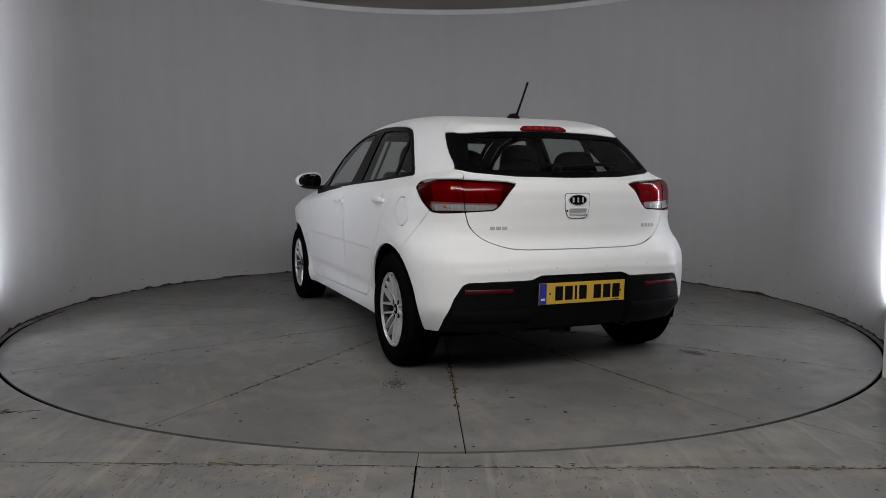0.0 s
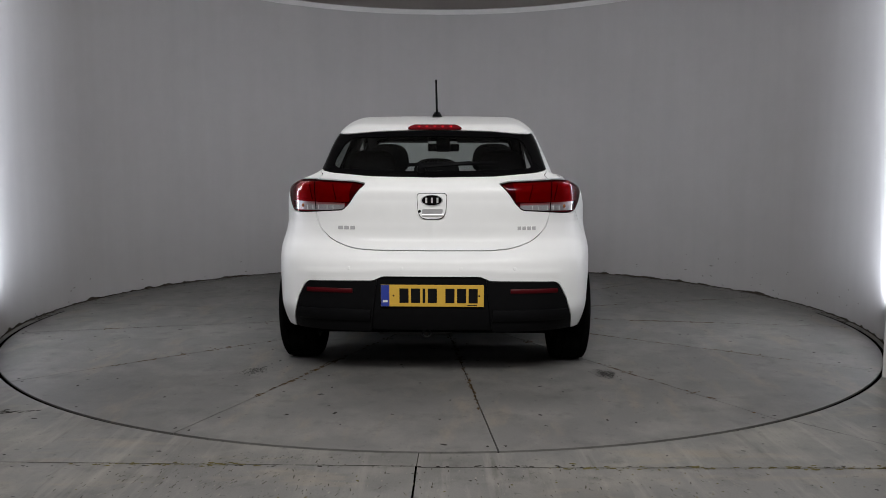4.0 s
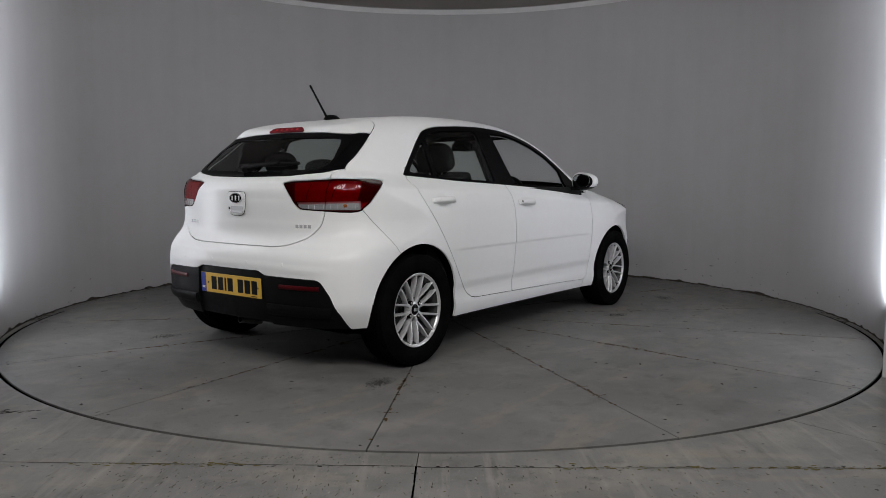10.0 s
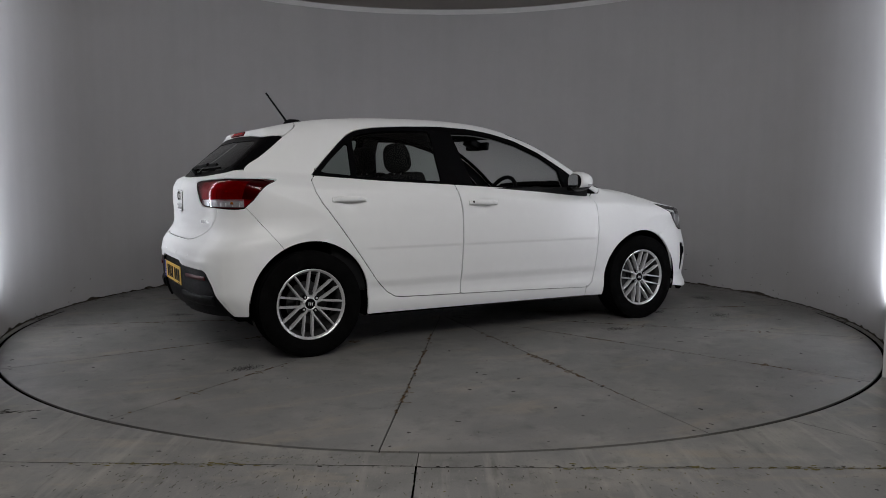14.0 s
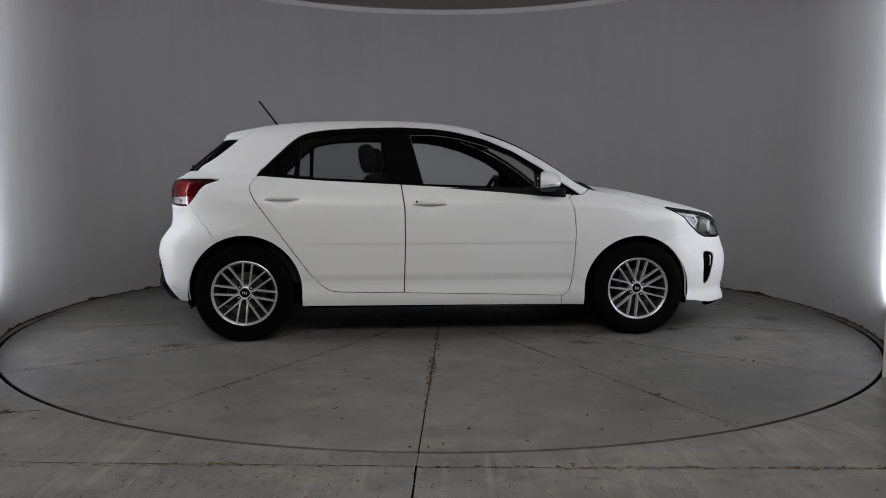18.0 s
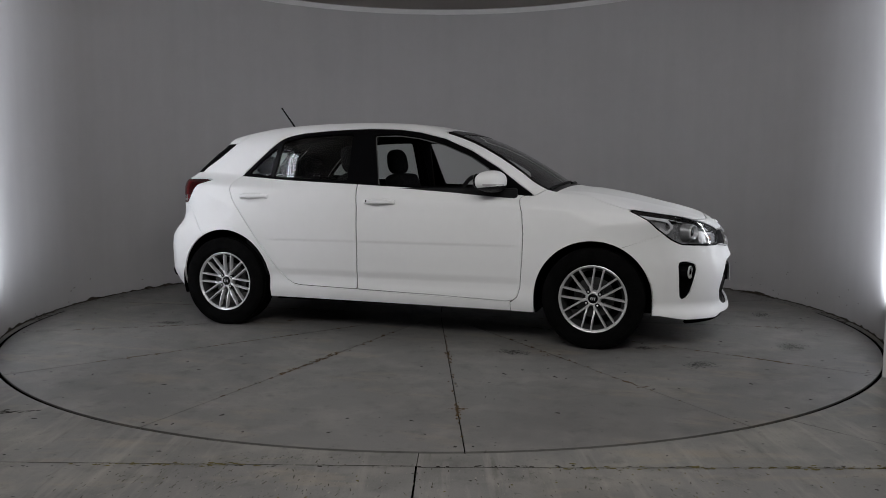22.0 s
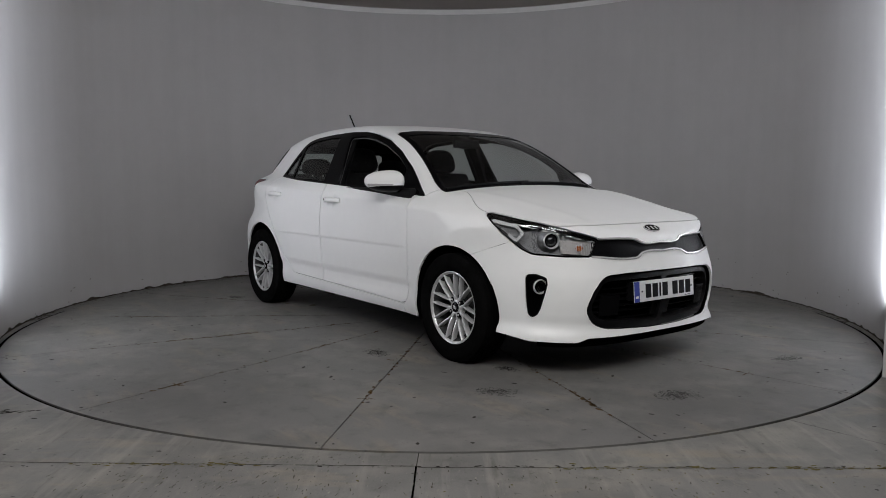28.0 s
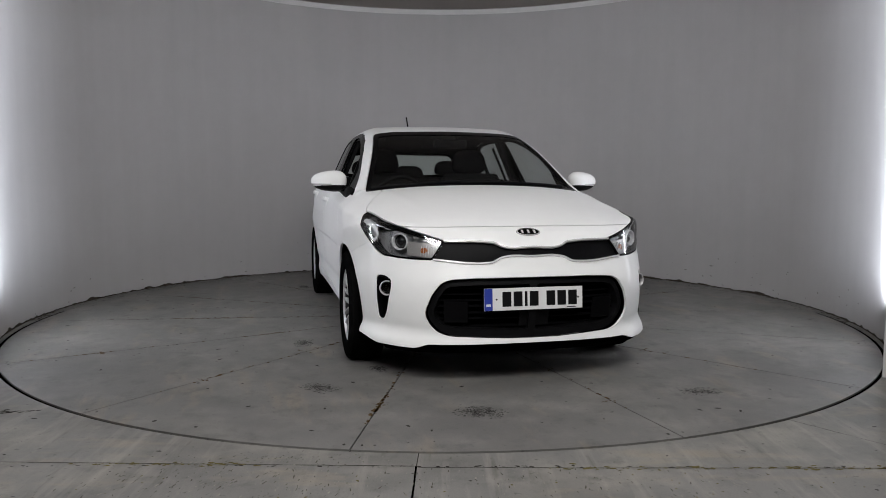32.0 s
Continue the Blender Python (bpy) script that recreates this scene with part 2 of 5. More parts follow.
def add_streaks(mt, amount):
    """Faint upright roller marks in a wall's paint."""
    nt = mt.node_tree
    b = nt.nodes["Principled BSDF"]
    src = b.inputs["Base Color"].links[0].from_socket
    tc, mp, no, mr, vm = (nt.nodes.new(k) for k in ("ShaderNodeTexCoord", "ShaderNodeMapping", "ShaderNodeTexNoise", "ShaderNodeMapRange", "ShaderNodeVectorMath"))
    mp.inputs["Scale"].default_value = (1, 1, 0.06)
    no.inputs["Scale"].default_value, no.inputs["Detail"].default_value = 7.0, 6
    mr.inputs[1].default_value, mr.inputs[2].default_value = 0.3, 0.7
    mr.inputs[3].default_value, mr.inputs[4].default_value = 1 - amount, 1 + amount
    vm.operation = "SCALE"
    nt.links.new(tc.outputs["Object"], mp.inputs[0])
    nt.links.new(mp.outputs[0], no.inputs["Vector"])
    nt.links.new(no.outputs[0], mr.inputs[0])
    nt.links.new(src, vm.inputs[0])
    nt.links.new(mr.outputs[0], vm.inputs["Scale"])
    nt.links.new(vm.outputs[0], b.inputs["Base Color"])


add_streaks(WALL, 0.022)
TRIM = material("white_trim", (0.7, 0.7, 0.69), 0.5, 0, 0.03, 10)
CEIL = material("ceiling_paint", (0.30, 0.27, 0.25), 0.8, 0, 0.04, 3)
LINING = material("cabin_lining", (0.006, 0.006, 0.0065), 0.8, 0, 0.12, 12, 0.1, 400, spec=0.2)
FABRIC = material("seat_fabric", (0.005, 0.005, 0.0055), 0.9, 0, 0.2, 30, 0.3, 500, spec=0.2)
YELLOW = material("plate_yellow", (0.62, 0.38, 0.05), 0.45, 0, 0.03, 20)
PLATE = material("plate_white", (0.68, 0.68, 0.68), 0.45, 0, 0.03, 20)
BLUE = material("plate_blue", (0.02, 0.04, 0.28), 0.4, 0, 0.05, 20)
INK = material("plate_ink", (0.006, 0.006, 0.0065), 0.6, 0, 0.05, 20, spec=0.08)
MIRROR = material("mirror_glass", (0.85, 0.86, 0.87), 0.02, 1.0, 0.01, 5)
RED = material("red_reflector", (0.055, 0.002, 0.004), 0.35, 0, 0.08, 30, spec=0.15)
BRAKE = material("brake_lamp_red", (0.13, 0.004, 0.008), 0.2, 0, 0.12, 60, spec=0.3)
BRAKE_LED = material("brake_diode", (0.50, 0.012, 0.02), 0.25, 0, 0.1, 60, spec=0.3)
RED_CORE = material("red_lamp_core", (0.22, 0.016, 0.028), 0.35, 0, 0.15, 40)
LAMP_RIM = material("smoked_red_rim", (0.030, 0.003, 0.005), 0.5, 0, 0.1, 40, spec=0.08)
RED_DARK = material("red_lamp_shade", (0.035, 0.002, 0.004), 0.4, 0, 0.15, 40)
CHANNEL = material("window_channel", (0.10, 0.10, 0.10), 0.4, 0, 0.1, 30, spec=0.3)
DARK_METAL = material("dark_metal", (0.05, 0.05, 0.05), 0.5, 0.6, 0.2, 20)
LENS = glass("lens_glass", (0.95, 0.96, 0.97))
GRILLE_BLACK = material("grille_panel", (0.004, 0.004, 0.0045), 0.4, 0, 0.15, 60, 0.08, 1200, spec=0.05)
# grey stands for light caught in the headlamp lens; the housing itself is dark
LAMP_BED = material("hazed_bezel", (0.27, 0.27, 0.275), 0.3, 0.3, 0.08, 20)
HEAD_BED = material("headlamp_housing", (0.50, 0.50, 0.51), 0.28, 0.5, 0.06, 20)
TURN = material("turn_reflector", (0.40, 0.385, 0.37), 0.3, 0.4, 0.04, 20)
PROJECTOR = material("projector_glass", (0.006, 0.006, 0.007), 0.06, 0, 0.02, 10, spec=0.5)
MOSS = material("dried_moss", (0.10, 0.085, 0.03), 0.9, 0, 0.4, 40, spec=0.1)
AMBER = material("amber_lens", (0.36, 0.11, 0.02), 0.2, 0, 0.1, 40)
HOUSING = material("lamp_housing", (0.45, 0.45, 0.46), 0.35, 0.35, 0.06, 20)
REFLECTOR = material("lamp_reflector", (0.78, 0.78, 0.79), 0.25, 0.25, 0.05, 60)
WHITE_DRL = material("white_light_guide", (0.75, 0.75, 0.76), 0.25, 0, 0.03, 30)
PANE = tinted_pane("tinted_pane", (0.70, 0.75, 0.73), 0.035)
RED_PANE = tinted_pane("red_pane", (0.64, 0.06, 0.09))
CLEAR = tinted_pane("clear_pane", (0.88, 0.91, 0.90))
LAMP_PANE = tinted_pane("lamp_pane", (0.93, 0.94, 0.95), 0.10)


def worn_floor(name, color, dust, rough, streak):
    """Painted concrete: cloudy tone, rubbed patches, fine grit, dark specks and, where streak is set, drag marks."""
    mt = material(name, color, rough, 0, 0.07, 1.6, 0.10, 220, fine=26)
    nt = mt.node_tree
    b = nt.nodes["Principled BSDF"]
    base = b.inputs["Base Color"].links[0].from_socket
    tc = nt.nodes.new("ShaderNodeTexCoord")

    def mask(scale, low, high, detail=6, stretch=None):
        no = nt.nodes.new("ShaderNodeTexNoise")
        no.inputs["Scale"].default_value, no.inputs["Detail"].default_value, no.inputs["Roughness"].default_value = scale, detail, 0.65
        src = tc.outputs["Object"]
        if stretch:
            mp = nt.nodes.new("ShaderNodeMapping")
            mp.inputs["Scale"].default_value = stretch
            mp.inputs["Rotation"].default_value = (0, 0, 0.5)
            nt.links.new(src, mp.inputs[0])
            src = mp.outputs[0]
        nt.links.new(src, no.inputs["Vector"])
        mr = nt.nodes.new("ShaderNodeMapRange")
        mr.inputs[1].default_value, mr.inputs[2].default_value = low, high
        nt.links.new(no.outputs[0], mr.inputs[0])
        return mr.outputs[0]

    def blend(fac, src, col, amount):
        mul = nt.nodes.new("ShaderNodeMath")
        mul.operation = "MULTIPLY"
        mul.inputs[1].default_value = amount
        nt.links.new(fac, mul.inputs[0])
        mx = nt.nodes.new("ShaderNodeMix")
        mx.data_type = "RGBA"
        nt.links.new(mul.outputs[0], mx.inputs[0])
        nt.links.new(src, mx.inputs[6])
        mx.inputs[7].default_value = (*col, 1)
        return mx.outputs[2]

    c = blend(mask(2.3, 0.46, 0.62), base, dust, 0.9)
    c = blend(mask(1.1, 0.48, 0.62, 4), c, tuple(k * 0.72 for k in color), 0.7)
    c = blend(mask(5.0, 0.55, 0.66, 8, (0.3, 1, 1)), c, (dust[0] * 1.1, dust[1] * 1.0, dust[2] * 0.85), 0.6)
    c = blend(mask(7.0, 0.54, 0.68, 9), c, tuple(k * 0.5 for k in color), 0.6)
    c = blend(mask(30.0, 0.63, 0.70, 4), c, (0.03, 0.028, 0.024), 0.6)
    c = blend(mask(120.0, 0.56, 0.70, 3), c, tuple(k * 0.7 for k in color), 0.5)
    if streak:
        c = blend(mask(9.0, 0.52, 0.68, 8, (1, 0.08, 1)), c, tuple(k * 1.5 for k in dust), streak)
        c = blend(mask(16.0, 0.58, 0.70, 8, (1, 0.12, 1)), c, (0.05, 0.045, 0.035), streak * 1.2)
    nt.links.new(c, b.inputs["Base Color"])
    return mt


DISC = worn_floor("turntable_paint", (0.128, 0.124, 0.118), (0.180, 0.172, 0.160), 0.55, 0.0)
CONCRETE = worn_floor("outer_concrete", (0.142, 0.138, 0.130), (0.200, 0.190, 0.168), 0.6, 0.42)
DRAG_DARK = material("drag_mark", (0.080, 0.073, 0.060), 0.85, 0, 0.3, 30, spec=0.1)
DRAG_PALE = material("rubbed_streak", (0.225, 0.215, 0.190), 0.7, 0, 0.2, 30, spec=0.1)
RUST = material("rust", (0.075, 0.047, 0.020), 0.9, 0, 0.4, 30, spec=0.1)
GRIME = material("grime", (0.035, 0.032, 0.028), 0.85, 0, 0.3, 30, spec=0.1)
FOOT_DIRT_SHADE = material("foot_dirt_shade", (0.060, 0.052, 0.042), 0.9, 0, 0.35, 25, spec=0.05)
WALL_MARK = material("wall_scuff", (0.28, 0.27, 0.26), 0.85, 0, 0.25, 30, spec=0.1)
SCUFF = material("tyre_print", (0.040, 0.038, 0.036), 0.8, 0, 0.3, 60, spec=0.1)


def mesh_object(name, v, t, mat=None, parent=None, label="", normals=None, smooth=True):
    me = bpy.data.meshes.new(name)
    me.from_pydata(np.asarray(v).tolist(), [], np.asarray(t).tolist() if not isinstance(t, list) else t)
    me.update()
    if mat:
        me.materials.append(mat)
    if smooth:
        me.shade_smooth()
    if normals is not None:
        me.normals_split_custom_set_from_vertices(np.asarray(normals).tolist())
    ob = new(name, me)
    ob.parent = parent
    if label:
        tagged(ob, label)
    return ob


def part(name, bm, mat, parent=None, label="", m=None, smooth=None):
    me = bpy.data.meshes.new(name)
    bmesh.ops.recalc_face_normals(bm, faces=bm.faces)
    bm.to_mesh(me)
    bm.free()
    me.materials.append(mat)
    if smooth is not None:
        me.shade_smooth()
        if smooth < 180:
            me.set_sharp_from_angle(angle=radians(smooth))
    ob = new(name, me)
    ob.parent = parent
    if m is not None:
        ob.matrix_basis = m
    if label:
        tagged(ob, label)
    return ob


def box(sx, sy, sz, bevel=0.0, seg=2, at=(0, 0, 0)):
    bm = bmesh.new()
    bmesh.ops.create_cube(bm, size=1, matrix=Matrix.Translation(at) @ Matrix.Diagonal((sx, sy, sz, 1)))
    if bevel:
        bmesh.ops.bevel(bm, geom=bm.edges[:], offset=bevel, segments=seg, affect="EDGES", profile=0.6)
    return bm


def lathe(profile, seg=48, axis="Y", span=2 * math.pi, start=0.0):
    """Turn (radius, along) points about an axis; a full turn is closed."""
    bm = bmesh.new()
    closed = span > 6.28
    n = seg if closed else seg + 1
    rings = []
    for k in range(n):
        a = start + span * k / seg
        c, s = math.cos(a), math.sin(a)
        row = []
        for r, h in profile:
            co = {"Y": (r * c, h, r * s), "Z": (r * c, r * s, h), "X": (h, r * c, r * s)}[axis]
            row.append(bm.verts.new(co))
        rings.append(row)
    for k in range(seg):
        a, b = rings[k], rings[(k + 1) % n]
        for i in range(len(profile) - 1):
            bm.faces.new((a[i], a[i + 1], b[i + 1], b[i]))
    bmesh.ops.remove_doubles(bm, verts=bm.verts[:], dist=1e-6)
    return bm


def join(*bms):
    out = bmesh.new()
    for b in bms:
        me = bpy.data.meshes.new("t")
        b.to_mesh(me)
        b.free()
        out.from_mesh(me)
        bpy.data.meshes.remove(me)
    return out


def moved(bm, m):
    bm.transform(m)
    return bm


def prism(outline, depth, m=None, bevel=0.0):
    """An outline in the xy plane, extruded up by depth."""
    bm = bmesh.new()
    f = bm.faces.new([bm.verts.new((x, y, 0)) for x, y in outline])
    r = bmesh.ops.extrude_face_region(bm, geom=[f])
    bmesh.ops.translate(bm, verts=[g for g in r["geom"] if isinstance(g, bmesh.types.BMVert)], vec=(0, 0, depth))
    if bevel:
        bmesh.ops.recalc_face_normals(bm, faces=bm.faces)
        bmesh.ops.bevel(bm, geom=bm.edges[:], offset=bevel, segments=2, affect="EDGES", clamp_overlap=True)
    if m is not None:
        bm.transform(m)
    return bm


# ---- the room: a round wall open towards the camera, ceiling, floor, turntable ----
WALL_R, WALL_Y, RIM_Z, DISC_R = 3.02, 0.09, 2.91, 2.94
GAP_R = DISC_R + 0.021


def arc_band(name, r0, r1, z0, z1, a0, a1, mat, seg=120):
    bm = bmesh.new()
    rows = []
    for k in range(seg + 1):
        a = radians(a0 + (a1 - a0) * k / seg)
        c, s = math.cos(a), math.sin(a)
        rows.append([bm.verts.new((r * c, WALL_Y + r * s, z)) for r, z in ((r0, z0), (r0, z1), (r1, z1), (r1, z0))])
    for a, b in zip(rows, rows[1:]):
        for i in range(4):
            bm.faces.new((a[i], a[(i + 1) % 4], b[(i + 1) % 4], b[i]))
    bm.faces.new(rows[0])
    bm.faces.new(rows[-1][::-1])
    return part(name, bm, mat, smooth=35)


tagged(arc_band("wall_round", WALL_R, WALL_R + 0.1, -0.05, RIM_Z + 0.06, -39.6, 219.6, WALL), "smooth grey painted curved studio wall, scuffed low down", "wall", kind="structure")
tagged(arc_band("trim", WALL_R - 0.012, WALL_R - 0.001, RIM_Z, RIM_Z + 0.05, -39.6, 219.6, TRIM), "thin white trim along the top of the wall", "trim", kind="structure")
tagged(part("ceiling", box(13, 13, 0.1, at=(0, -2.2, RIM_Z + 0.11)), CEIL), "plain brownish grey ceiling above the studio", "ceiling", kind="structure")
fl = lathe([(GAP_R, 0.0), (14, 0.0)], 192, "Z")
tagged(part("floor", fl, CONCRETE, smooth=30), "grey painted concrete floor round the turntable", "floor", kind="structure")
tagged(part("floor_pit", lathe([(0.0, -0.06), (GAP_R + 0.0005, -0.06), (GAP_R + 0.0005, -0.003)], 192, "Z"), GAP), "dark gap under the turntable rim", "floor", kind="structure")
for name, sx, sy, at in (("wall_north", 13, 0.1, (0, 4.3, 1.5)), ("wall_south", 13, 0.1, (0, -8.7, 1.5)), ("wall_east", 0.1, 13, (6.5, -2.2, 1.5)), ("wall_west", 0.1, 13, (-6.5, -2.2, 1.5))):
    tagged(part(name, box(sx, sy, 3.2, at=at), DARK_WALL), "plain dark hall wall behind the camera's place", "wall", kind="structure")

turntable = tagged(new("turntable"), "round grey painted steel turntable with rusty radial seams", "turntable")
SEAMS = [6, 32.3, 57, 82, 106, 133.4, 160, 186, 211.5, 236, 262.5, 289.5, 314, 339.8]
for k, a in enumerate(SEAMS):
    b = SEAMS[(k + 1) % len(SEAMS)] + (360 if k == len(SEAMS) - 1 else 0)
    bm = bmesh.new()
    g = 0.0028
    rim, n = [], 18
    for r in (0.10, DISC_R):
        da = math.degrees(g / r)
        row = []
        for i in range(n + 1):
            t = radians(a + da + (b - a - 2 * da) * i / n)
            row.append((r * math.cos(t), r * math.sin(t)))
        rim.append(row)
    low = [[bm.verts.new((x, y, -0.008)) for x, y in row] for row in rim]
    top = [[bm.verts.new((x, y, 0.0)) for x, y in row] for row in rim]
    for i in range(n):
        bm.faces.new((top[0][i], top[1][i], top[1][i + 1], top[0][i + 1]))
        for q in (0, 1):
            bm.faces.new((low[q][i], top[q][i], top[q][i + 1], low[q][i + 1]))
    for i in (0, n):
        bm.faces.new((low[0][i], low[1][i], top[1][i], top[0][i]))
    part("panel", bm, DISC, turntable)
part("hub_plate", lathe([(0.0, 0.0), (0.098, 0.0), (0.098, -0.01)], 32, "Z"), DISC, turntable)
part("base_plate", lathe([(0.0, -0.012), (DISC_R - 0.002, -0.012), (DISC_R - 0.002, -0.05)], 128, "Z"), GAP, turntable)

# dirt on the turntable: rust along the seams, dark chips, faint tyre prints
rng = random.Random(7)


def flake(bm, x, y, z, size, stretch=1.0, turn=0.0):
    """A small ragged flat chip."""
    n = rng.randint(5, 8)
    vs = []
    for i in range(n):
        a = 2 * math.pi * i / n
        r = size * rng.uniform(0.5, 1.0)
        px, py = r * math.cos(a) * stretch, r * math.sin(a)
        vs.append(bm.verts.new((x + px * math.cos(turn) - py * math.sin(turn), y + px * math.sin(turn) + py * math.cos(turn), z)))
    bm.faces.new(vs)


STAINED = {186: 1.0, 262.5: 1.0, 236: 0.6, 339.8: 1.2, 289.5: 0.7, 314: 0.5, 211.5: 0.5, 160: 0.9, 6: 0.3, 133.4: 0.6, 106: 0.3, 32.3: 0.4}
for a, heavy in STAINED.items():
    bm = bmesh.new()
    t = radians(a)
    spots = [0.95 + rng.random() * 1.6 for _ in range(3)]
    for _ in range(int(120 * heavy)):
        r = rng.choice(spots) + rng.gauss(0, 0.10) if rng.random() < 0.45 else 0.75 + 1.7 * rng.random() ** 1.3
        off = rng.gauss(0, 0.006 if r > 1.9 else 0.010)
        flake(bm, r * math.cos(t) - off * math.sin(t), r * math.sin(t) + off * math.cos(t), 0.0008, rng.uniform(0.002, 0.011), rng.uniform(1.0, 3.4), t)
    for r in spots[:2]:
        for _ in range(8):
            off = rng.gauss(0, 0.03)
            flake(bm, (r + rng.gauss(0, 0.006)) * math.cos(t) - off * math.sin(t), (r + rng.gauss(0, 0.006)) * math.sin(t) + off * math.cos(t), 0.0009, rng.uniform(0.003, 0.008), 1.8, t + 1.57)
    tagged(part("rust_stain", bm, RUST, turntable, "rusty stain along a seam"), kind="stuff")
bm = bmesh.new()
for _ in range(240):
    r, t = 0.5 + 2.4 * math.sqrt(rng.random()), rng.uniform(0, 6.283)
    flake(bm, r * math.cos(t), r * math.sin(t), 0.0007, rng.uniform(0.003, 0.011), rng.uniform(1, 2.5), rng.uniform(0, 3.14))
for a in SEAMS:
    for off in (-0.035, 0.035):
        t = radians(a)
        flake(bm, 2.89 * math.cos(t) - off * math.sin(t), 2.89 * math.sin(t) + off * math.cos(t), 0.0007, 0.009, 1.3, t)
tagged(part("paint_wear", bm, GRIME, turntable, "small dark chips in the paint"), kind="stuff")
for px, py, w, h, turn, n in ((-1.75, -0.93, 0.16, 0.10, 20, 60), (0.80, -1.08, 0.16, 0.10, -5, 60), (1.86, -1.06, 0.16, 0.11, 40, 60), (2.42, -0.40, 0.18, 0.13, 60, 70), (2.35, 0.75, 0.16, 0.11, 80, 50), (-1.75, 0.95, 0.16, 0.10, -20, 50), (1.55, -0.72, 0.10, 0.07, 30, 40)):
    bm = bmesh.new()
    m = pose(px, py, 0, 0, 0, turn)
    for _ in range(n * 6):
        p = m @ Vector((max(-0.6, min(0.6, rng.gauss(0, 0.30))) * w, max(-0.6, min(0.6, rng.gauss(0, 0.30))) * h, 0))
        flake(bm, p.x, p.y, 0.0006, rng.uniform(0.0015, 0.0048), rng.uniform(1.0, 2.6), radians(turn + rng.gauss(25, 15)))
    tagged(part("tyre_print", bm, SCUFF, turntable, "faint dark tyre print"), kind="stuff")

# joints and chips of the outer floor
def floor_line(name, pts, half, mat, ragged=0.0):
    bm = bmesh.new()
    rows = []
    n = 60
    for i in range(n + 1):
        u = i / n * (len(pts) - 1)
        k = min(int(u), len(pts) - 2)
        p = Vector(pts[k]).lerp(Vector(pts[k + 1]), u - k)
        d = (Vector(pts[k + 1]) - Vector(pts[k])).normalized()
        w0, w1 = half * (1 + ragged * rng.uniform(-0.7, 1.4)), half * (1 + ragged * rng.uniform(-0.7, 1.4))
        rows.append((bm.verts.new((p.x - d.y * w0, p.y + d.x * w0, 0.0008)), bm.verts.new((p.x + d.y * w1, p.y - d.x * w1, 0.0008))))
    for a, b in zip(rows, rows[1:]):
        bm.faces.new((a[0], a[1], b[1], b[0]))
    return tagged(part(name, bm, mat), "dark joint in the concrete floor", "floor", kind="structure")


floor_line("floor_joint", [(-1.9, -3.045), (-0.80, -3.072), (-0.088, -3.088)], 0.0016, GRIME, 0.9)
floor_line("floor_joint", [(-0.080, -3.100), (0.60, -3.102), (2.2, -3.10)], 0.0016, GRIME, 0.9)
floor_line("floor_joint", [(-0.082, -2.958), (-0.086, -3.085)], 0.0016, GRIME, 0.4)
floor_line("floor_joint", [(-0.087, -3.09), (-0.096, -3.60)], 0.0034, GAP, 0.3)
floor_line("floor_joint", [(1.50, -2.545), (1.62, -2.70), (2.1, -3.32)], 0.0014, GRIME, 0.8)
bm = bmesh.new()
for _ in range(170):
    x = rng.uniform(-2.4, 2.4)
    y = -3.09 + rng.gauss(0, 0.004) if rng.random() < 0.55 else rng.uniform(-3.6, -2.2)
    if x * x + y * y < 2.97 ** 2:
        continue
    flake(bm, x, y, 0.0009, rng.uniform(0.002, 0.008), rng.uniform(1, 3), rng.uniform(-0.5, 0.5))
for _ in range(26):
    flake(bm, -1.93 + rng.gauss(0, 0.05), -2.455 + rng.gauss(0, 0.012), 0.0009, rng.uniform(0.004, 0.010), 2, 0.4)
tagged(part("floor_wear", bm, GRIME), "dark chips in the concrete floor", "floor", kind="stuff")
# ragged strip: real dirt plus the foot gap's shadow line, in one colour
bm = bmesh.new()
rows = []
for i in range(721):
    a = radians(-39.5 + 259.0 * i / 720)
    c, s = math.cos(a), math.sin(a)
    h = 0.006 + 0.020 * abs(noise.noise((c * 9, s * 9, 3.1))) + 0.022 * max(0, noise.noise((c * 40, s * 40, 7.7))) + 0.012 * max(0, noise.noise((c * 130, s * 130, 1.7)))
    rows.append((bm.verts.new(((WALL_R - 0.002) * c, WALL_Y + (WALL_R - 0.002) * s, 0.0)), bm.verts.new(((WALL_R - 0.002) * c, WALL_Y + (WALL_R - 0.002) * s, h))))
for a, b in zip(rows, rows[1:]):
    bm.faces.new((a[0], a[1], b[1], b[0]))
tagged(part("wall_foot", bm, FOOT_DIRT_SHADE), "ragged dark line of dirt and painted gap shadow at the foot of the wall", "wall", kind="structure")
# the floor's worn edge, which hides the turntable's gap along the wall
bm = bmesh.new()
rows = []
for i in range(361):
    a = radians(2.0 + 176.0 * i / 360)
    c, s = math.cos(a), math.sin(a)
    r0 = DISC_R - 0.006 + 0.006 * noise.noise((c * 30, s * 30, 5.0))
    b = -WALL_Y * s
    r1 = -b + math.sqrt(b * b + WALL_R ** 2 - WALL_Y ** 2)
    rows.append((bm.verts.new((r0 * c, r0 * s, 0.0016)), bm.verts.new((r1 * c, r1 * s, 0.0024))))
for a, b in zip(rows, rows[1:]):
    bm.faces.new((a[0], a[1], b[1], b[0]))
tagged(part("floor_edge", bm, DISC), "dusty grey floor edge along the wall", "floor", kind="structure")
bm = bmesh.new()
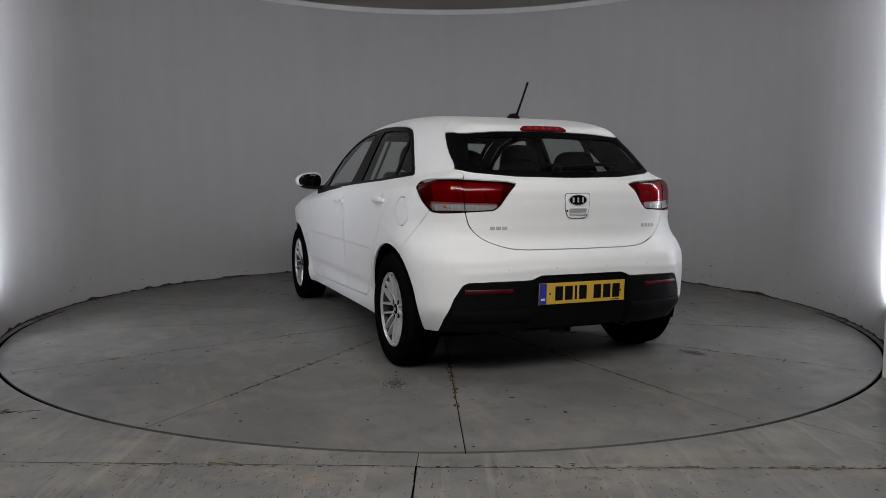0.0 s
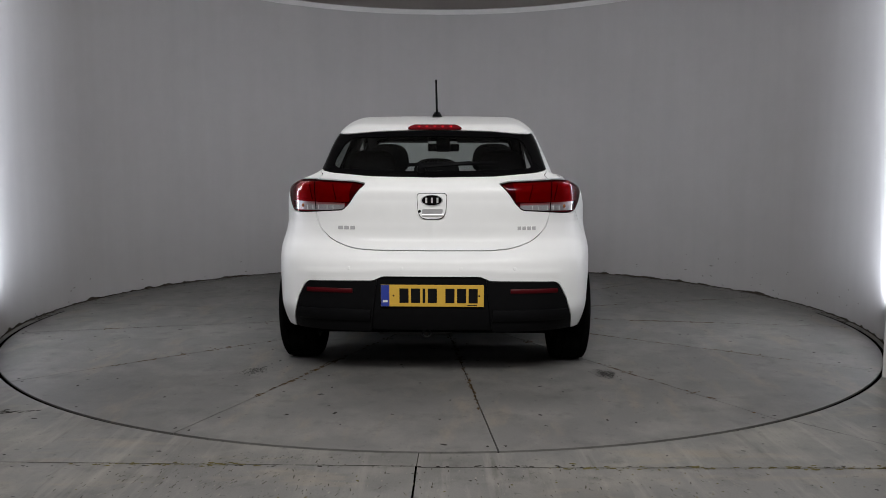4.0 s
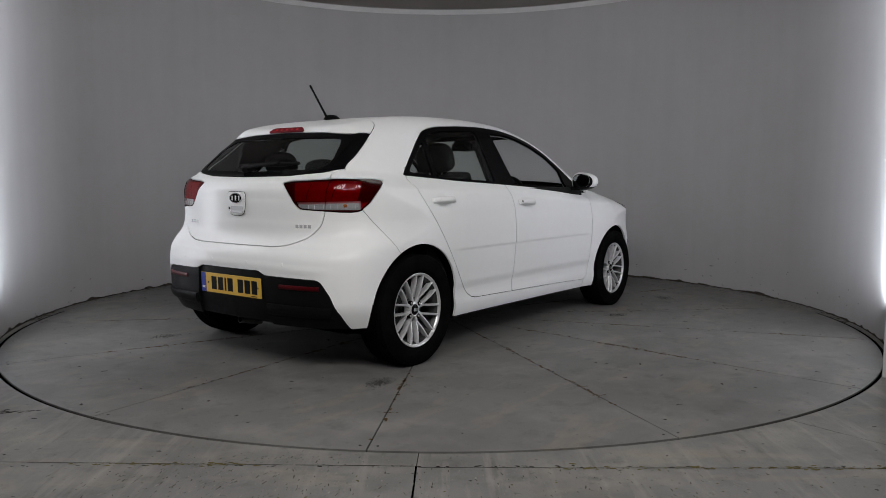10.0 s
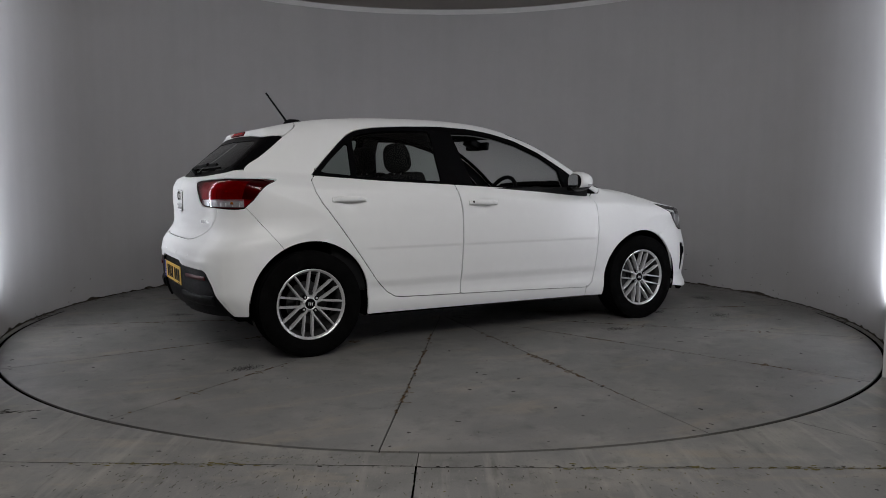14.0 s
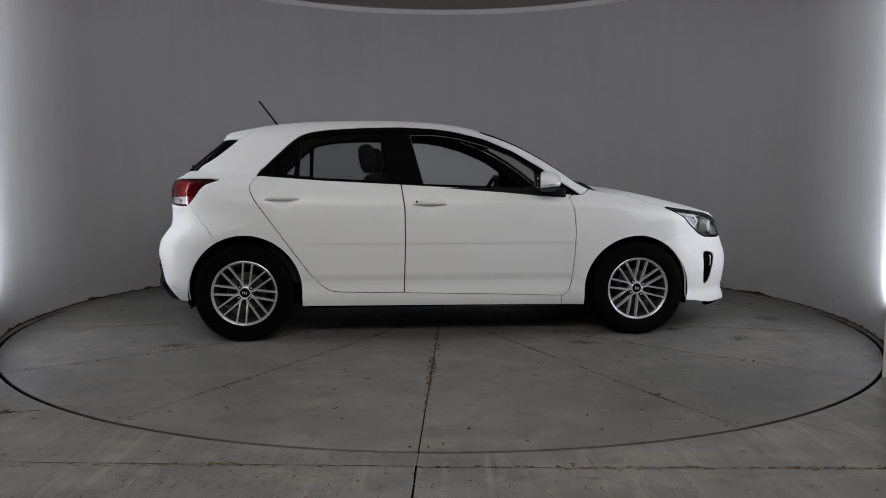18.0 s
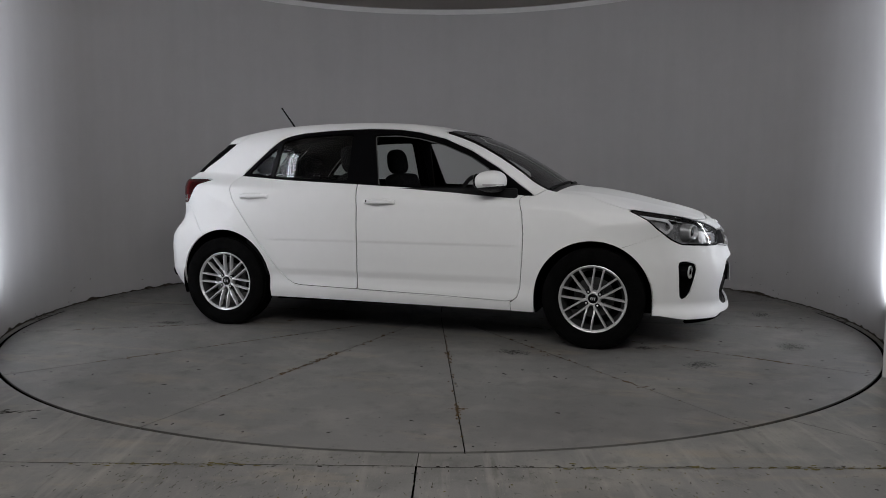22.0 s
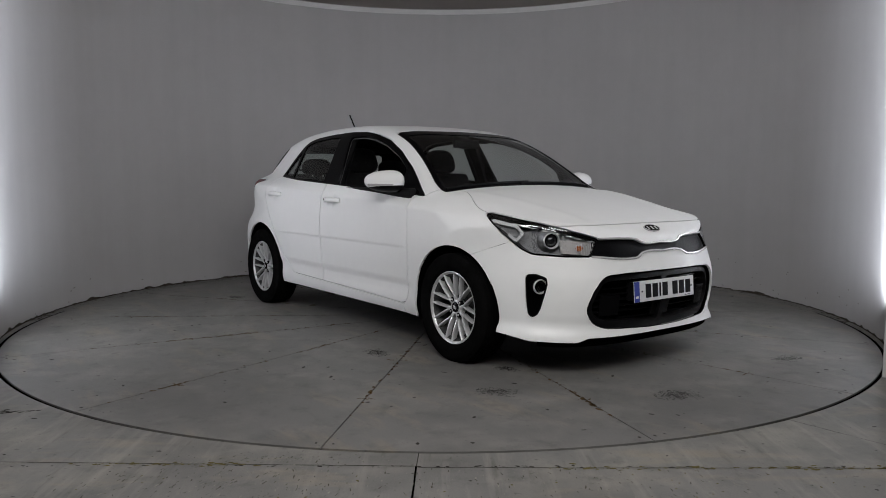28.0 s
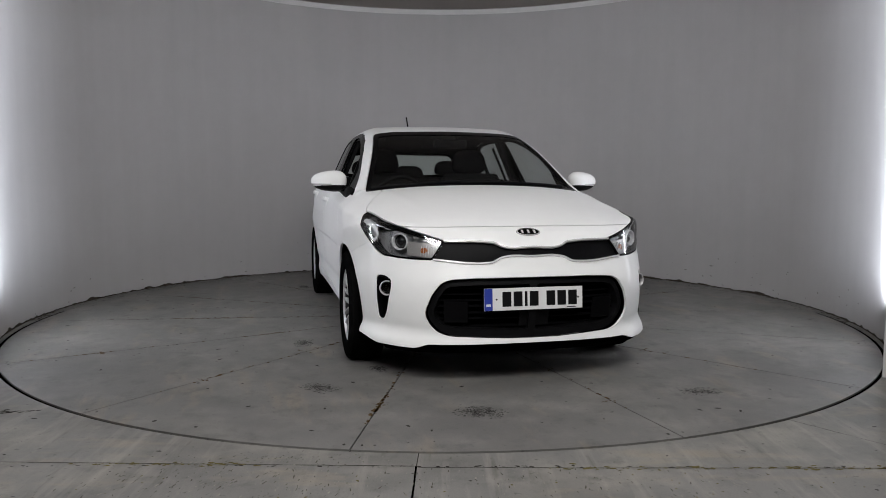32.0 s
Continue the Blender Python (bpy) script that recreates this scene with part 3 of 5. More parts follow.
for _ in range(420):
    a = radians(rng.uniform(-8, 188))
    d = abs(rng.gauss(0, 0.030))
    x, y = (WALL_R - 0.004 - d) * math.cos(a), WALL_Y + (WALL_R - 0.004 - d) * math.sin(a)
    flake(bm, x, y, 0.0032, rng.uniform(0.004, 0.016), rng.uniform(1, 3), a + 1.57)
tagged(part("foot_grit", bm, FOOT_DIRT_SHADE), "brown grit swept along the foot of the wall", "dirt", kind="stuff")
# smudges and scrapes on the lower wall
bm = bmesh.new()
for _ in range(80):
    a = radians(rng.uniform(-10, 190))
    z = 0.02 + abs(rng.gauss(0, 0.16))
    n = rng.randint(5, 8)
    size, wide = rng.uniform(0.002, 0.009), rng.uniform(1.0, 3.5)
    vs = []
    for i in range(n):
        t = 2 * math.pi * i / n
        k = size * rng.uniform(0.5, 1.0)
        b = a + k * wide * math.cos(t) / WALL_R
        vs.append(bm.verts.new(((WALL_R - 0.0015) * math.cos(b), WALL_Y + (WALL_R - 0.0015) * math.sin(b), z + k * math.sin(t))))
    bm.faces.new(vs)
tagged(part("wall_scuff", bm, WALL_MARK), "small dark scuffs low on the wall", "dirt", kind="stuff")

bm = bmesh.new()
for _ in range(150):
    x = rng.choice((-1.05, -0.8, 0.55, 0.95, 1.25, 1.5)) + rng.gauss(0, 0.10)
    y = (-3.07 if x < -0.088 else -3.10) + rng.gauss(0, 0.010)
    flake(bm, x, y, 0.0010, rng.uniform(0.002, 0.009), rng.uniform(1, 3), rng.uniform(-0.3, 0.3))
for _ in range(60):
    x, y = rng.uniform(-1.6, 1.8), rng.uniform(-3.5, -3.15)
    flake(bm, x, y, 0.0010, rng.uniform(0.002, 0.006), rng.uniform(1, 2), rng.uniform(0, 3))
drags = (bmesh.new(), bmesh.new())
for k in range(900):
    x = rng.choice((-0.75, -0.45, -0.95, 0.25, 0.85)) + rng.gauss(0, 0.22)
    y = rng.uniform(-3.62, -3.11)
    flake(drags[k % 2], x, y, 0.0012, rng.uniform(0.0012, 0.0032), rng.uniform(2.0, 7.0), 1.57 + 0.25 * x + rng.gauss(0, 0.25))
for k in range(160):
    x, y = -0.60 + rng.gauss(0, 0.22), -3.02 + rng.gauss(0, 0.035)
    if x * x + y * y > 2.975 ** 2:
        flake(drags[k % 2], x, y, 0.0012, rng.uniform(0.0012, 0.003), rng.uniform(2, 6), 1.2 + rng.gauss(0, 0.3))
tagged(part("drag_marks", drags[0], DRAG_DARK), "short brown drag marks in the concrete", "floor", kind="stuff")
tagged(part("rubbed_streaks", drags[1], DRAG_PALE), "pale rubbed streaks in the concrete", "floor", kind="stuff")
tagged(part("dried_moss", bm, MOSS), "yellowish dried moss along the floor joint", "floor", kind="stuff")


# ---- the car ----
def on_body(axis, sign, p, low, high):
    """The place on the body's skin along one axis through p."""
    for _ in range(3):
        k = np.linspace(low, high, 65)
        q = [np.full(65, float(c)) for c in p]
        q[axis] = sign * k
        i = max(int(np.argmax(body_field(*q) > 0)), 1)
        low, high = k[i - 1], k[i]
    q = list(p)
    q[axis] = sign * (low + high) / 2
    return Vector(q)


def front_at(y, z):
    return on_body(0, 1, (0, y, z), 0.6, 2.4)


def rear_at(y, z):
    return on_body(0, -1, (0, y, z), 0.6, 2.4)


def side_at(x, z, sd):
    return on_body(1, sd, (x, 0, z), 0.2, 1.2)


def top_at(x, y):
    return on_body(2, 1, (x, y, 0), 0.6, 1.8)


def skin_normal(p):
    return Vector(field_normal(np.array([p]), body_field)[0]).normalized()


def skin_pose(p, up=(0, 0, 1), lift=0.0):
    """A pose at a place on the skin: z points out, y up along the skin."""
    n = skin_normal(p)
    y = (Vector(up) - n * n.dot(Vector(up))).normalized()
    x = y.cross(n)
    return Matrix.Translation(Vector(p) + n * lift) @ Matrix((x, y, n)).transposed().to_4x4()


def take(mesh, s, gap=0.0):
    """Cut the region s < 0 out of a mesh, with a gap round it: the piece and the rest."""
    piece, rest = slice_mesh(mesh, s + gap / 2) if gap else slice_mesh(mesh, s)
    return piece, rest


def region(fn):
    """Cut with a field over (x, |y|, z) and a gap; keeps the rest."""
    global shell
    v = shell[0]
    s = fn(v[:, 0], np.abs(v[:, 1]), v[:, 2])
    piece, rest = slice_mesh(shell, s + GAP_W / 2)
    v = rest[0]
    s = fn(v[:, 0], np.abs(v[:, 1]), v[:, 2])
    shell = slice_mesh(rest, s - GAP_W / 2)[1]
    return piece


def halves(mesh):
    """The two sides of a piece that lies on both: right of the car (y < 0) first."""
    return slice_mesh(mesh, mesh[0][:, 1])


def offset(mesh, d):
    return mesh[0] + mesh[2] / np.linalg.norm(mesh[2], axis=1)[:, None] * d, mesh[1], mesh[2]


def sheet(name, mesh, mat, parent, label="", depth=0.012):
    """A skin panel with its edges turned inwards."""
    v, t, n = mesh
    n = n / np.linalg.norm(n, axis=1)[:, None]
    e = np.concatenate([t[:, [0, 1]], t[:, [1, 2]], t[:, [2, 0]]])
    key = np.sort(e, 1) @ np.array([len(v), 1], np.int64)
    _, first, count = np.unique(key, return_index=True, return_counts=True)
    rim = e[first[count == 1]]
    used, back = np.unique(rim, return_inverse=True)
    back = back.reshape(-1, 2)
    k = len(v)
    top, low = v[used], v[used] - n[used] * depth
    c = top.mean(0) if len(top) else np.zeros(3)
    side = np.zeros_like(top)
    mid = (v[rim[:, 0]] + v[rim[:, 1]]) / 2
    out = np.cross(v[rim[:, 1]] - v[rim[:, 0]], n[rim[:, 0]])
    for j in (0, 1):
        np.add.at(side, back[:, j], out)
    side /= np.linalg.norm(side, axis=1)[:, None] + 1e-9
    m = len(used)
    walls = np.concatenate([np.stack([k + back[:, 0], k + m + back[:, 0], k + back[:, 1]], 1), np.stack([k + back[:, 1], k + m + back[:, 0], k + m + back[:, 1]], 1)])
    return mesh_object(name, np.concatenate([v, top, low]), np.concatenate([t, walls]), mat, parent, label, np.concatenate([n, side, side]))


GAP_W = 0.0045
car = tagged(new("car"), "white five-door hatchback with tinted rear windows and silver alloy wheels", "car")
shell = field_mesh(body_field, (-2.05, -0.94, 0.10), (2.15, 0.94, 1.50), 0.0125)

# wheel openings and underside
ARCHES = ((-1.333, 0.322, 0.356), (1.232, 0.306, 0.358))
for cx, cz, r in ARCHES:
    v = shell[0]
    d = np.hypot(v[:, 0] - cx, np.maximum(v[:, 2] - cz, 0) * 1.0) - r
    shell = slice_mesh(shell, np.maximum(d, 0.35 - np.abs(v[:, 1])))[1]
v = shell[0]
under = v[:, 2] - np.where(v[:, 0] < -1.5, 0.255, np.where(v[:, 0] > 1.4, 0.198 + 0.022 * step(np.abs(v[:, 1]), 0.60, 0.52) + 0.03 * step(np.abs(v[:, 1]), 0.74, 0.84), 0.212 - 0.008 * v[:, 0]))
shell = slice_mesh(shell, under)[1]
inner = (shell[0].copy(), shell[1].copy(), shell[2].copy())

# outlines of the glass, seen from the side (x, z) and from the ends (|y|, z)
DLO = rounded([(-1.275, 1.056, 0.0), (-0.848, 1.025, 0), (-0.336, 1.000, 0), (0.219, 0.970, 0), (0.862, 0.932, 0.015), (0.749, 1.007, 0), (0.613, 1.106, 0), (0.42, 1.222, 0), (0.229, 1.304, 0), (0.04, 1.351, 0.05), (-0.111, 1.373, 0.05), (-0.336, 1.382, 0), (-0.60, 1.374, 0), (-0.83, 1.358, 0.05), (-0.985, 1.330, 0.08), (-1.085, 1.245, 0), (-1.190, 1.143, 0)])
SCREEN = rounded([(-0.01, 1.378, 0), (0.40, 1.370, 0.05), (0.535, 1.352, 0.03), (0.600, 1.190, 0), (0.690, 0.965, 0), (0.700, 0.88, 0), (-0.01, 0.88, 0)])
BACKLIGHT = rounded([(-0.01, 1.043, 0), (0.32, 1.049, 0), (0.55, 1.070, 0.03), (0.620, 1.092, 0), (0.90, 1.115, 0), (0.90, 1.290, 0), (0.530, 1.290, 0.005), (0.515, 1.283, 0.01), (0.465, 1.283, 0), (0.30, 1.296, 0), (-0.01, 1.304, 0)])
GATE_EDGE = spline([(1.0, -1.46), (1.075, -1.655), (1.115, -1.630), (1.15, -1.575), (1.194, -1.515), (1.280, -1.410), (1.355, -1.312), (1.40, -1.292), (1.5, -1.290)])
HEADLAMP = rounded([(0.668, 0.846, 0.01), (0.705, 0.856, 0.02), (0.849, 0.838, 0), (1.064, 0.813, 0), (1.272, 0.777, 0), (1.512, 0.730, 0.01), (1.488, 0.685, 0), (1.457, 0.636, 0.01), (1.272, 0.637, 0), (1.03, 0.645, 0.03), (0.94, 0.674, 0), (0.81, 0.745, 0)])
TAILLAMP = rounded([(1.522, 1.010, 0.006), (1.455, 1.022, 0), (1.126, 1.036, 0), (0.84, 1.035, 0.02), (0.768, 1.026, 0.01), (0.80, 0.985, 0), (0.87, 0.915, 0), (0.945, 0.866, 0.02), (1.02, 0.860, 0), (1.105, 0.861, 0), (1.40, 0.874, 0.02), (1.44, 0.905, 0)])
GRILLE = [(-0.01, 0.694), (0.14, 0.695), (0.17, 0.706), (0.20, 0.718), (0.44, 0.725), (0.475, 0.685), (0.505, 0.638), (0.25, 0.621), (0.21, 0.625), (0.165, 0.646), (0.14, 0.650), (-0.01, 0.650)]
INTAKE = rounded([(-0.01, 0.549, 0), (0.30, 0.548, 0), (0.46, 0.540, 0.06), (0.515, 0.46, 0), (0.548, 0.365, 0.04), (0.505, 0.29, 0.04), (0.437, 0.262, 0.04), (0.12, 0.246, 0), (-0.01, 0.245, 0)])
FOG = rounded([(0.985, 0.540, 0.03), (1.06, 0.545, 0.02), (1.145, 0.527, 0.02), (1.148, 0.49, 0), (1.10, 0.365, 0), (1.065, 0.320, 0.03), (1.010, 0.318, 0.03), (0.995, 0.40, 0)])
INSERT = rounded([(-0.01, 0.543, 0), (0.245, 0.543, 0.01), (0.297, 0.521, 0.01), (0.50, 0.518, 0), (0.645, 0.514, 0.03), (0.690, 0.43, 0), (0.722, 0.33, 0), (0.735, 0.20, 0), (-0.01, 0.20, 0)])
DOOR_F = [(-0.339, 1.10), (-0.339, 0.999), (-0.318, 0.842), (-0.315, 0.623), (-0.323, 0.297), (0.215, 0.283), (0.700, 0.267), (0.745, 0.276), (0.770, 0.300), (0.787, 0.358), (0.802, 0.545), (0.807, 0.694), (0.797, 0.824), (0.772, 0.915), (0.815, 0.940), (0.740, 0.985), (0.60, 1.02)]
DOOR_R = [(-0.342, 1.10), (-0.342, 0.999), (-0.321, 0.842), (-0.318, 0.623), (-0.326, 0.297), (-0.739, 0.308), (-0.796, 0.316), (-0.850, 0.347), (-0.922, 0.421), (-1.134, 0.715), (-1.266, 0.896), (-1.298, 0.960), (-1.300, 0.995), (-1.290, 1.029), (-1.262, 1.052), (-1.245, 1.10)]
FENDER = [(0.724, 0.05), (0.724, 0.264), (0.745, 0.276), (0.770, 0.300), (0.787, 0.358), (0.802, 0.545), (0.807, 0.694), (0.797, 0.824), (0.772, 0.915), (0.80, 0.934), (0.868, 0.936), (0.955, 0.985), (1.05, 1.05), (1.9, 1.05), (1.9, 0.05)]
NOSE_CAP = [(1.38, -0.1), (1.38, 0.617), (1.62, 0.700), (1.75, 0.793), (2.4, 0.793), (2.4, -0.1)]
TAIL_CAP = [(-1.49, -0.1), (-1.49, 0.625), (-1.685, 0.870), (-1.72, 0.90), (-2.3, 0.90), (-2.3, -0.1)]
GATE = rounded([(-0.01, 0.672, 0), (0.294, 0.673, 0), (0.408, 0.681, 0.05), (0.523, 0.723, 0.05), (0.585, 0.785, 0.03), (0.604, 0.855, 0), (0.602, 1.035, 0), (0.580, 1.056, 0.01), (0.620, 1.094, 0), (0.95, 1.12, 0), (0.95, 1.60, 0), (-0.01, 1.60, 0)])

screen = region(lambda x, a, z: np.maximum(np.maximum(poly_field(a, z, SCREEN), 0.02 - x), x + 0.10 * a * a - 1.035))
back = region(lambda x, a, z: np.maximum(np.maximum(poly_field(a, z, BACKLIGHT), (x - GATE_EDGE(z)) * 0.8), x + 1.25))
dlo = region(lambda x, a, z: np.maximum(poly_field(x, z, DLO), 0.42 - a))
head = region(lambda x, a, z: np.maximum(poly_field(x - a, z, HEADLAMP) * 0.8, 1.30 - x))
tail = region(lambda x, a, z: np.maximum(poly_field(-x - a, z, TAILLAMP) * 0.8, x + 1.30))
grille = region(lambda x, a, z: np.maximum(poly_field(a, z, GRILLE), 1.6 - x))
intake = region(lambda x, a, z: np.maximum(poly_field(a, z, INTAKE), 1.6 - x))
fog = region(lambda x, a, z: np.maximum(poly_field(x - a, z, FOG) * 0.8, 1.45 - x))
insert = region(lambda x, a, z: np.maximum(poly_field(a, z, INSERT), x + 1.66))
bonnet = region(lambda x, a, z: np.maximum(np.maximum(a - 0.752 + 0.15 * step(x, 1.42, 1.0), 1.000 - 0.10 * a * a - x), 0.793 - z + 5 * step(x, 1.6, 1.5) * (0.6 - z) - step(x, 1.6, 1.4) * 0.2))
GAP_W = 0.0018
nose = region(lambda x, a, z: poly_field(x, z, NOSE_CAP))
GAP_W = 0.0045
gate = region(lambda x, a, z: np.maximum(np.maximum(poly_field(a, z, GATE), (x - GATE_EDGE(z)) * 0.8), x + 1.290))
GAP_W = 0.003
rump = region(lambda x, a, z: poly_field(x, z, TAIL_CAP))
GAP_W = 0.0052
fender = region(lambda x, a, z: np.maximum(poly_field(x, z, FENDER), 0.40 - a))
door_f = region(lambda x, a, z: np.maximum(poly_field(x, z, DOOR_F), 0.45 - a))
door_r = region(lambda x, a, z: np.maximum(poly_field(x, z, DOOR_R), 0.45 - a))
v = shell[0]
right, left = slice_mesh(shell, v[:, 1])
shell = left
flap = region(lambda x, a, z: np.hypot(x + 1.470, (z - 0.862) * 0.86) - 0.066)
shell = (np.concatenate([right[0], shell[0]]), np.concatenate([right[1], shell[1] + len(right[0])]), np.concatenate([right[2], shell[2]]))
sheet("filler_flap", flap, WHITE, car, "round fuel filler flap")

sheet("body_shell", shell, WHITE, car, "white painted roof, pillars, sills and rear wings")
sheet("bonnet", bonnet, WHITE, car)
sheet("front_bumper", nose, WHITE, car)
sheet("rear_bumper", rump, WHITE, car)
tailgate = sheet("tailgate", gate, WHITE, car)
DOORS = {}
for k, (name, piece) in enumerate((("front_wing", fender), ("front_door", door_f), ("rear_door", door_r))):
    for sd, half in zip((-1, 1), halves(piece)):
        DOORS[name, sd] = sheet(name, half, WHITE, car)
# dark structure behind the gaps, and the lining of the cabin
v = inner[0]
for s in (np.maximum(poly_field(v[:, 0], v[:, 2], DLO), 0.42 - np.abs(v[:, 1])),):
    inner = slice_mesh(inner, s)[1]
v = inner[0]
inner = slice_mesh(inner, np.maximum(np.maximum(poly_field(np.abs(v[:, 1]), v[:, 2], SCREEN), 0.02 - v[:, 0]), v[:, 0] - 1.0))[1]
v = inner[0]
inner = slice_mesh(inner, np.maximum(np.maximum(poly_field(np.abs(v[:, 1]), v[:, 2], BACKLIGHT), (v[:, 0] - GATE_EDGE(v[:, 2])) * 0.8), v[:, 0] + 1.25))[1]
v = inner[0]
inner = slice_mesh(inner, np.maximum(np.maximum(poly_field(np.abs(v[:, 1]), v[:, 2], INTAKE), 1.6 - v[:, 0]), -1))[1]
for cut in (lambda x, a, z: np.maximum(poly_field(x - a, z, HEADLAMP) * 0.8, 1.30 - x), lambda x, a, z: np.maximum(poly_field(x - a, z, FOG) * 0.8, 1.45 - x), lambda x, a, z: np.maximum(poly_field(-x - a, z, TAILLAMP) * 0.8, x + 1.30)):
    v = inner[0]
    inner = slice_mesh(inner, cut(v[:, 0], np.abs(v[:, 1]), v[:, 2]))[1]
inner = offset(inner, -0.016)
mesh_object("inner_shell", inner[0], inner[1], LINING, car, "dark inner structure and cabin lining")

# ---- glass ----
def pane_set(piece, fn, frame_name, pane_name, pane_mat, parent, inset):
    """A dark border and, a little inside its outline, the see-through pane."""
    v = piece[0]
    glass_piece, border = slice_mesh(piece, fn(v[:, 0], np.abs(v[:, 1]), v[:, 2]) + inset)
    b = sheet(frame_name, border, GLOSS_BLACK, parent, depth=0.01)
    g = mesh_object(pane_name, *offset(glass_piece, -0.003)[:2], pane_mat, parent, normals=glass_piece[2])
    g.visible_shadow = False
    return b, g


pane_set(screen, lambda x, a, z: np.maximum(poly_field(a, z, [(-0.4 if u < 0 else u, w) for u, w in SCREEN]), x + 0.10 * a * a - 1.00), "windscreen_border", "windscreen", CLEAR, car, 0.028)
pane_set(back, lambda x, a, z: poly_field(a, z, rounded([(-0.4, 1.062, 0), (0.50, 1.085, 0.06), (0.535, 1.12, 0.05), (0.475, 1.262, 0.06), (-0.4, 1.275, 0)])), "rear_window_border", "rear_window", PANE, tailgate, 0.0)
GLASS_F = rounded([(-0.195, 0.998, 0.01), (-0.280, 1.338, 0.02), (-0.10, 1.340, 0.05), (0.05, 1.318, 0), (0.229, 1.270, 0), (0.42, 1.190, 0), (0.560, 1.100, 0.02), (0.565, 0.975, 0.01)])
GLASS_R = rounded([(-0.425, 1.020, 0.01), (-0.438, 1.345, 0.02), (-0.60, 1.344, 0), (-0.83, 1.330, 0.05), (-0.985, 1.295, 0.03), (-1.000, 1.046, 0.01)])
GLASS_Q = rounded([(-1.030, 1.054, 0.01), (-1.018, 1.262, 0.02), (-1.13, 1.165, 0), (-1.220, 1.074, 0.01)])
for sd, half in zip((-1, 1), halves(dlo)):
    rest = half
    for poly, mat, owner, nm in ((GLASS_F, CLEAR, "front_door", "window"), (GLASS_R, PANE, "rear_door", "window"), (GLASS_Q, PANE, "rear_door", "quarter_window")):
        vv = rest[0]
        piece, rest = slice_mesh(rest, poly_field(vv[:, 0], vv[:, 2], poly))
        if owner == "front_door" and sd < 0:
            # this window is wound down: the bare channel shows round the opening
            edge, _ = slice_mesh(offset(piece, -0.016), -(poly_field(piece[0][:, 0], piece[0][:, 2], poly) + 0.007))
            mesh_object("window_channel", edge[0], edge[1], CHANNEL, DOORS[owner, sd], "pale edge of the open window's channel", normals=edge[2])
            continue
        o = offset(piece, -0.006)
        g = mesh_object(nm, o[0], o[1], mat, DOORS[owner, sd], normals=piece[2])
        g.visible_shadow = False
    # pillar trim: split between the two doors at the middle pillar
    vv = rest[0]
    fr, re = slice_mesh(rest, -(vv[:, 0] + 0.340))
    sheet("window_frame", fr, GLOSS_BLACK, DOORS["front_door", sd], depth=0.02)
    sheet("window_frame", re, GLOSS_BLACK, DOORS["rear_door", sd], depth=0.02)

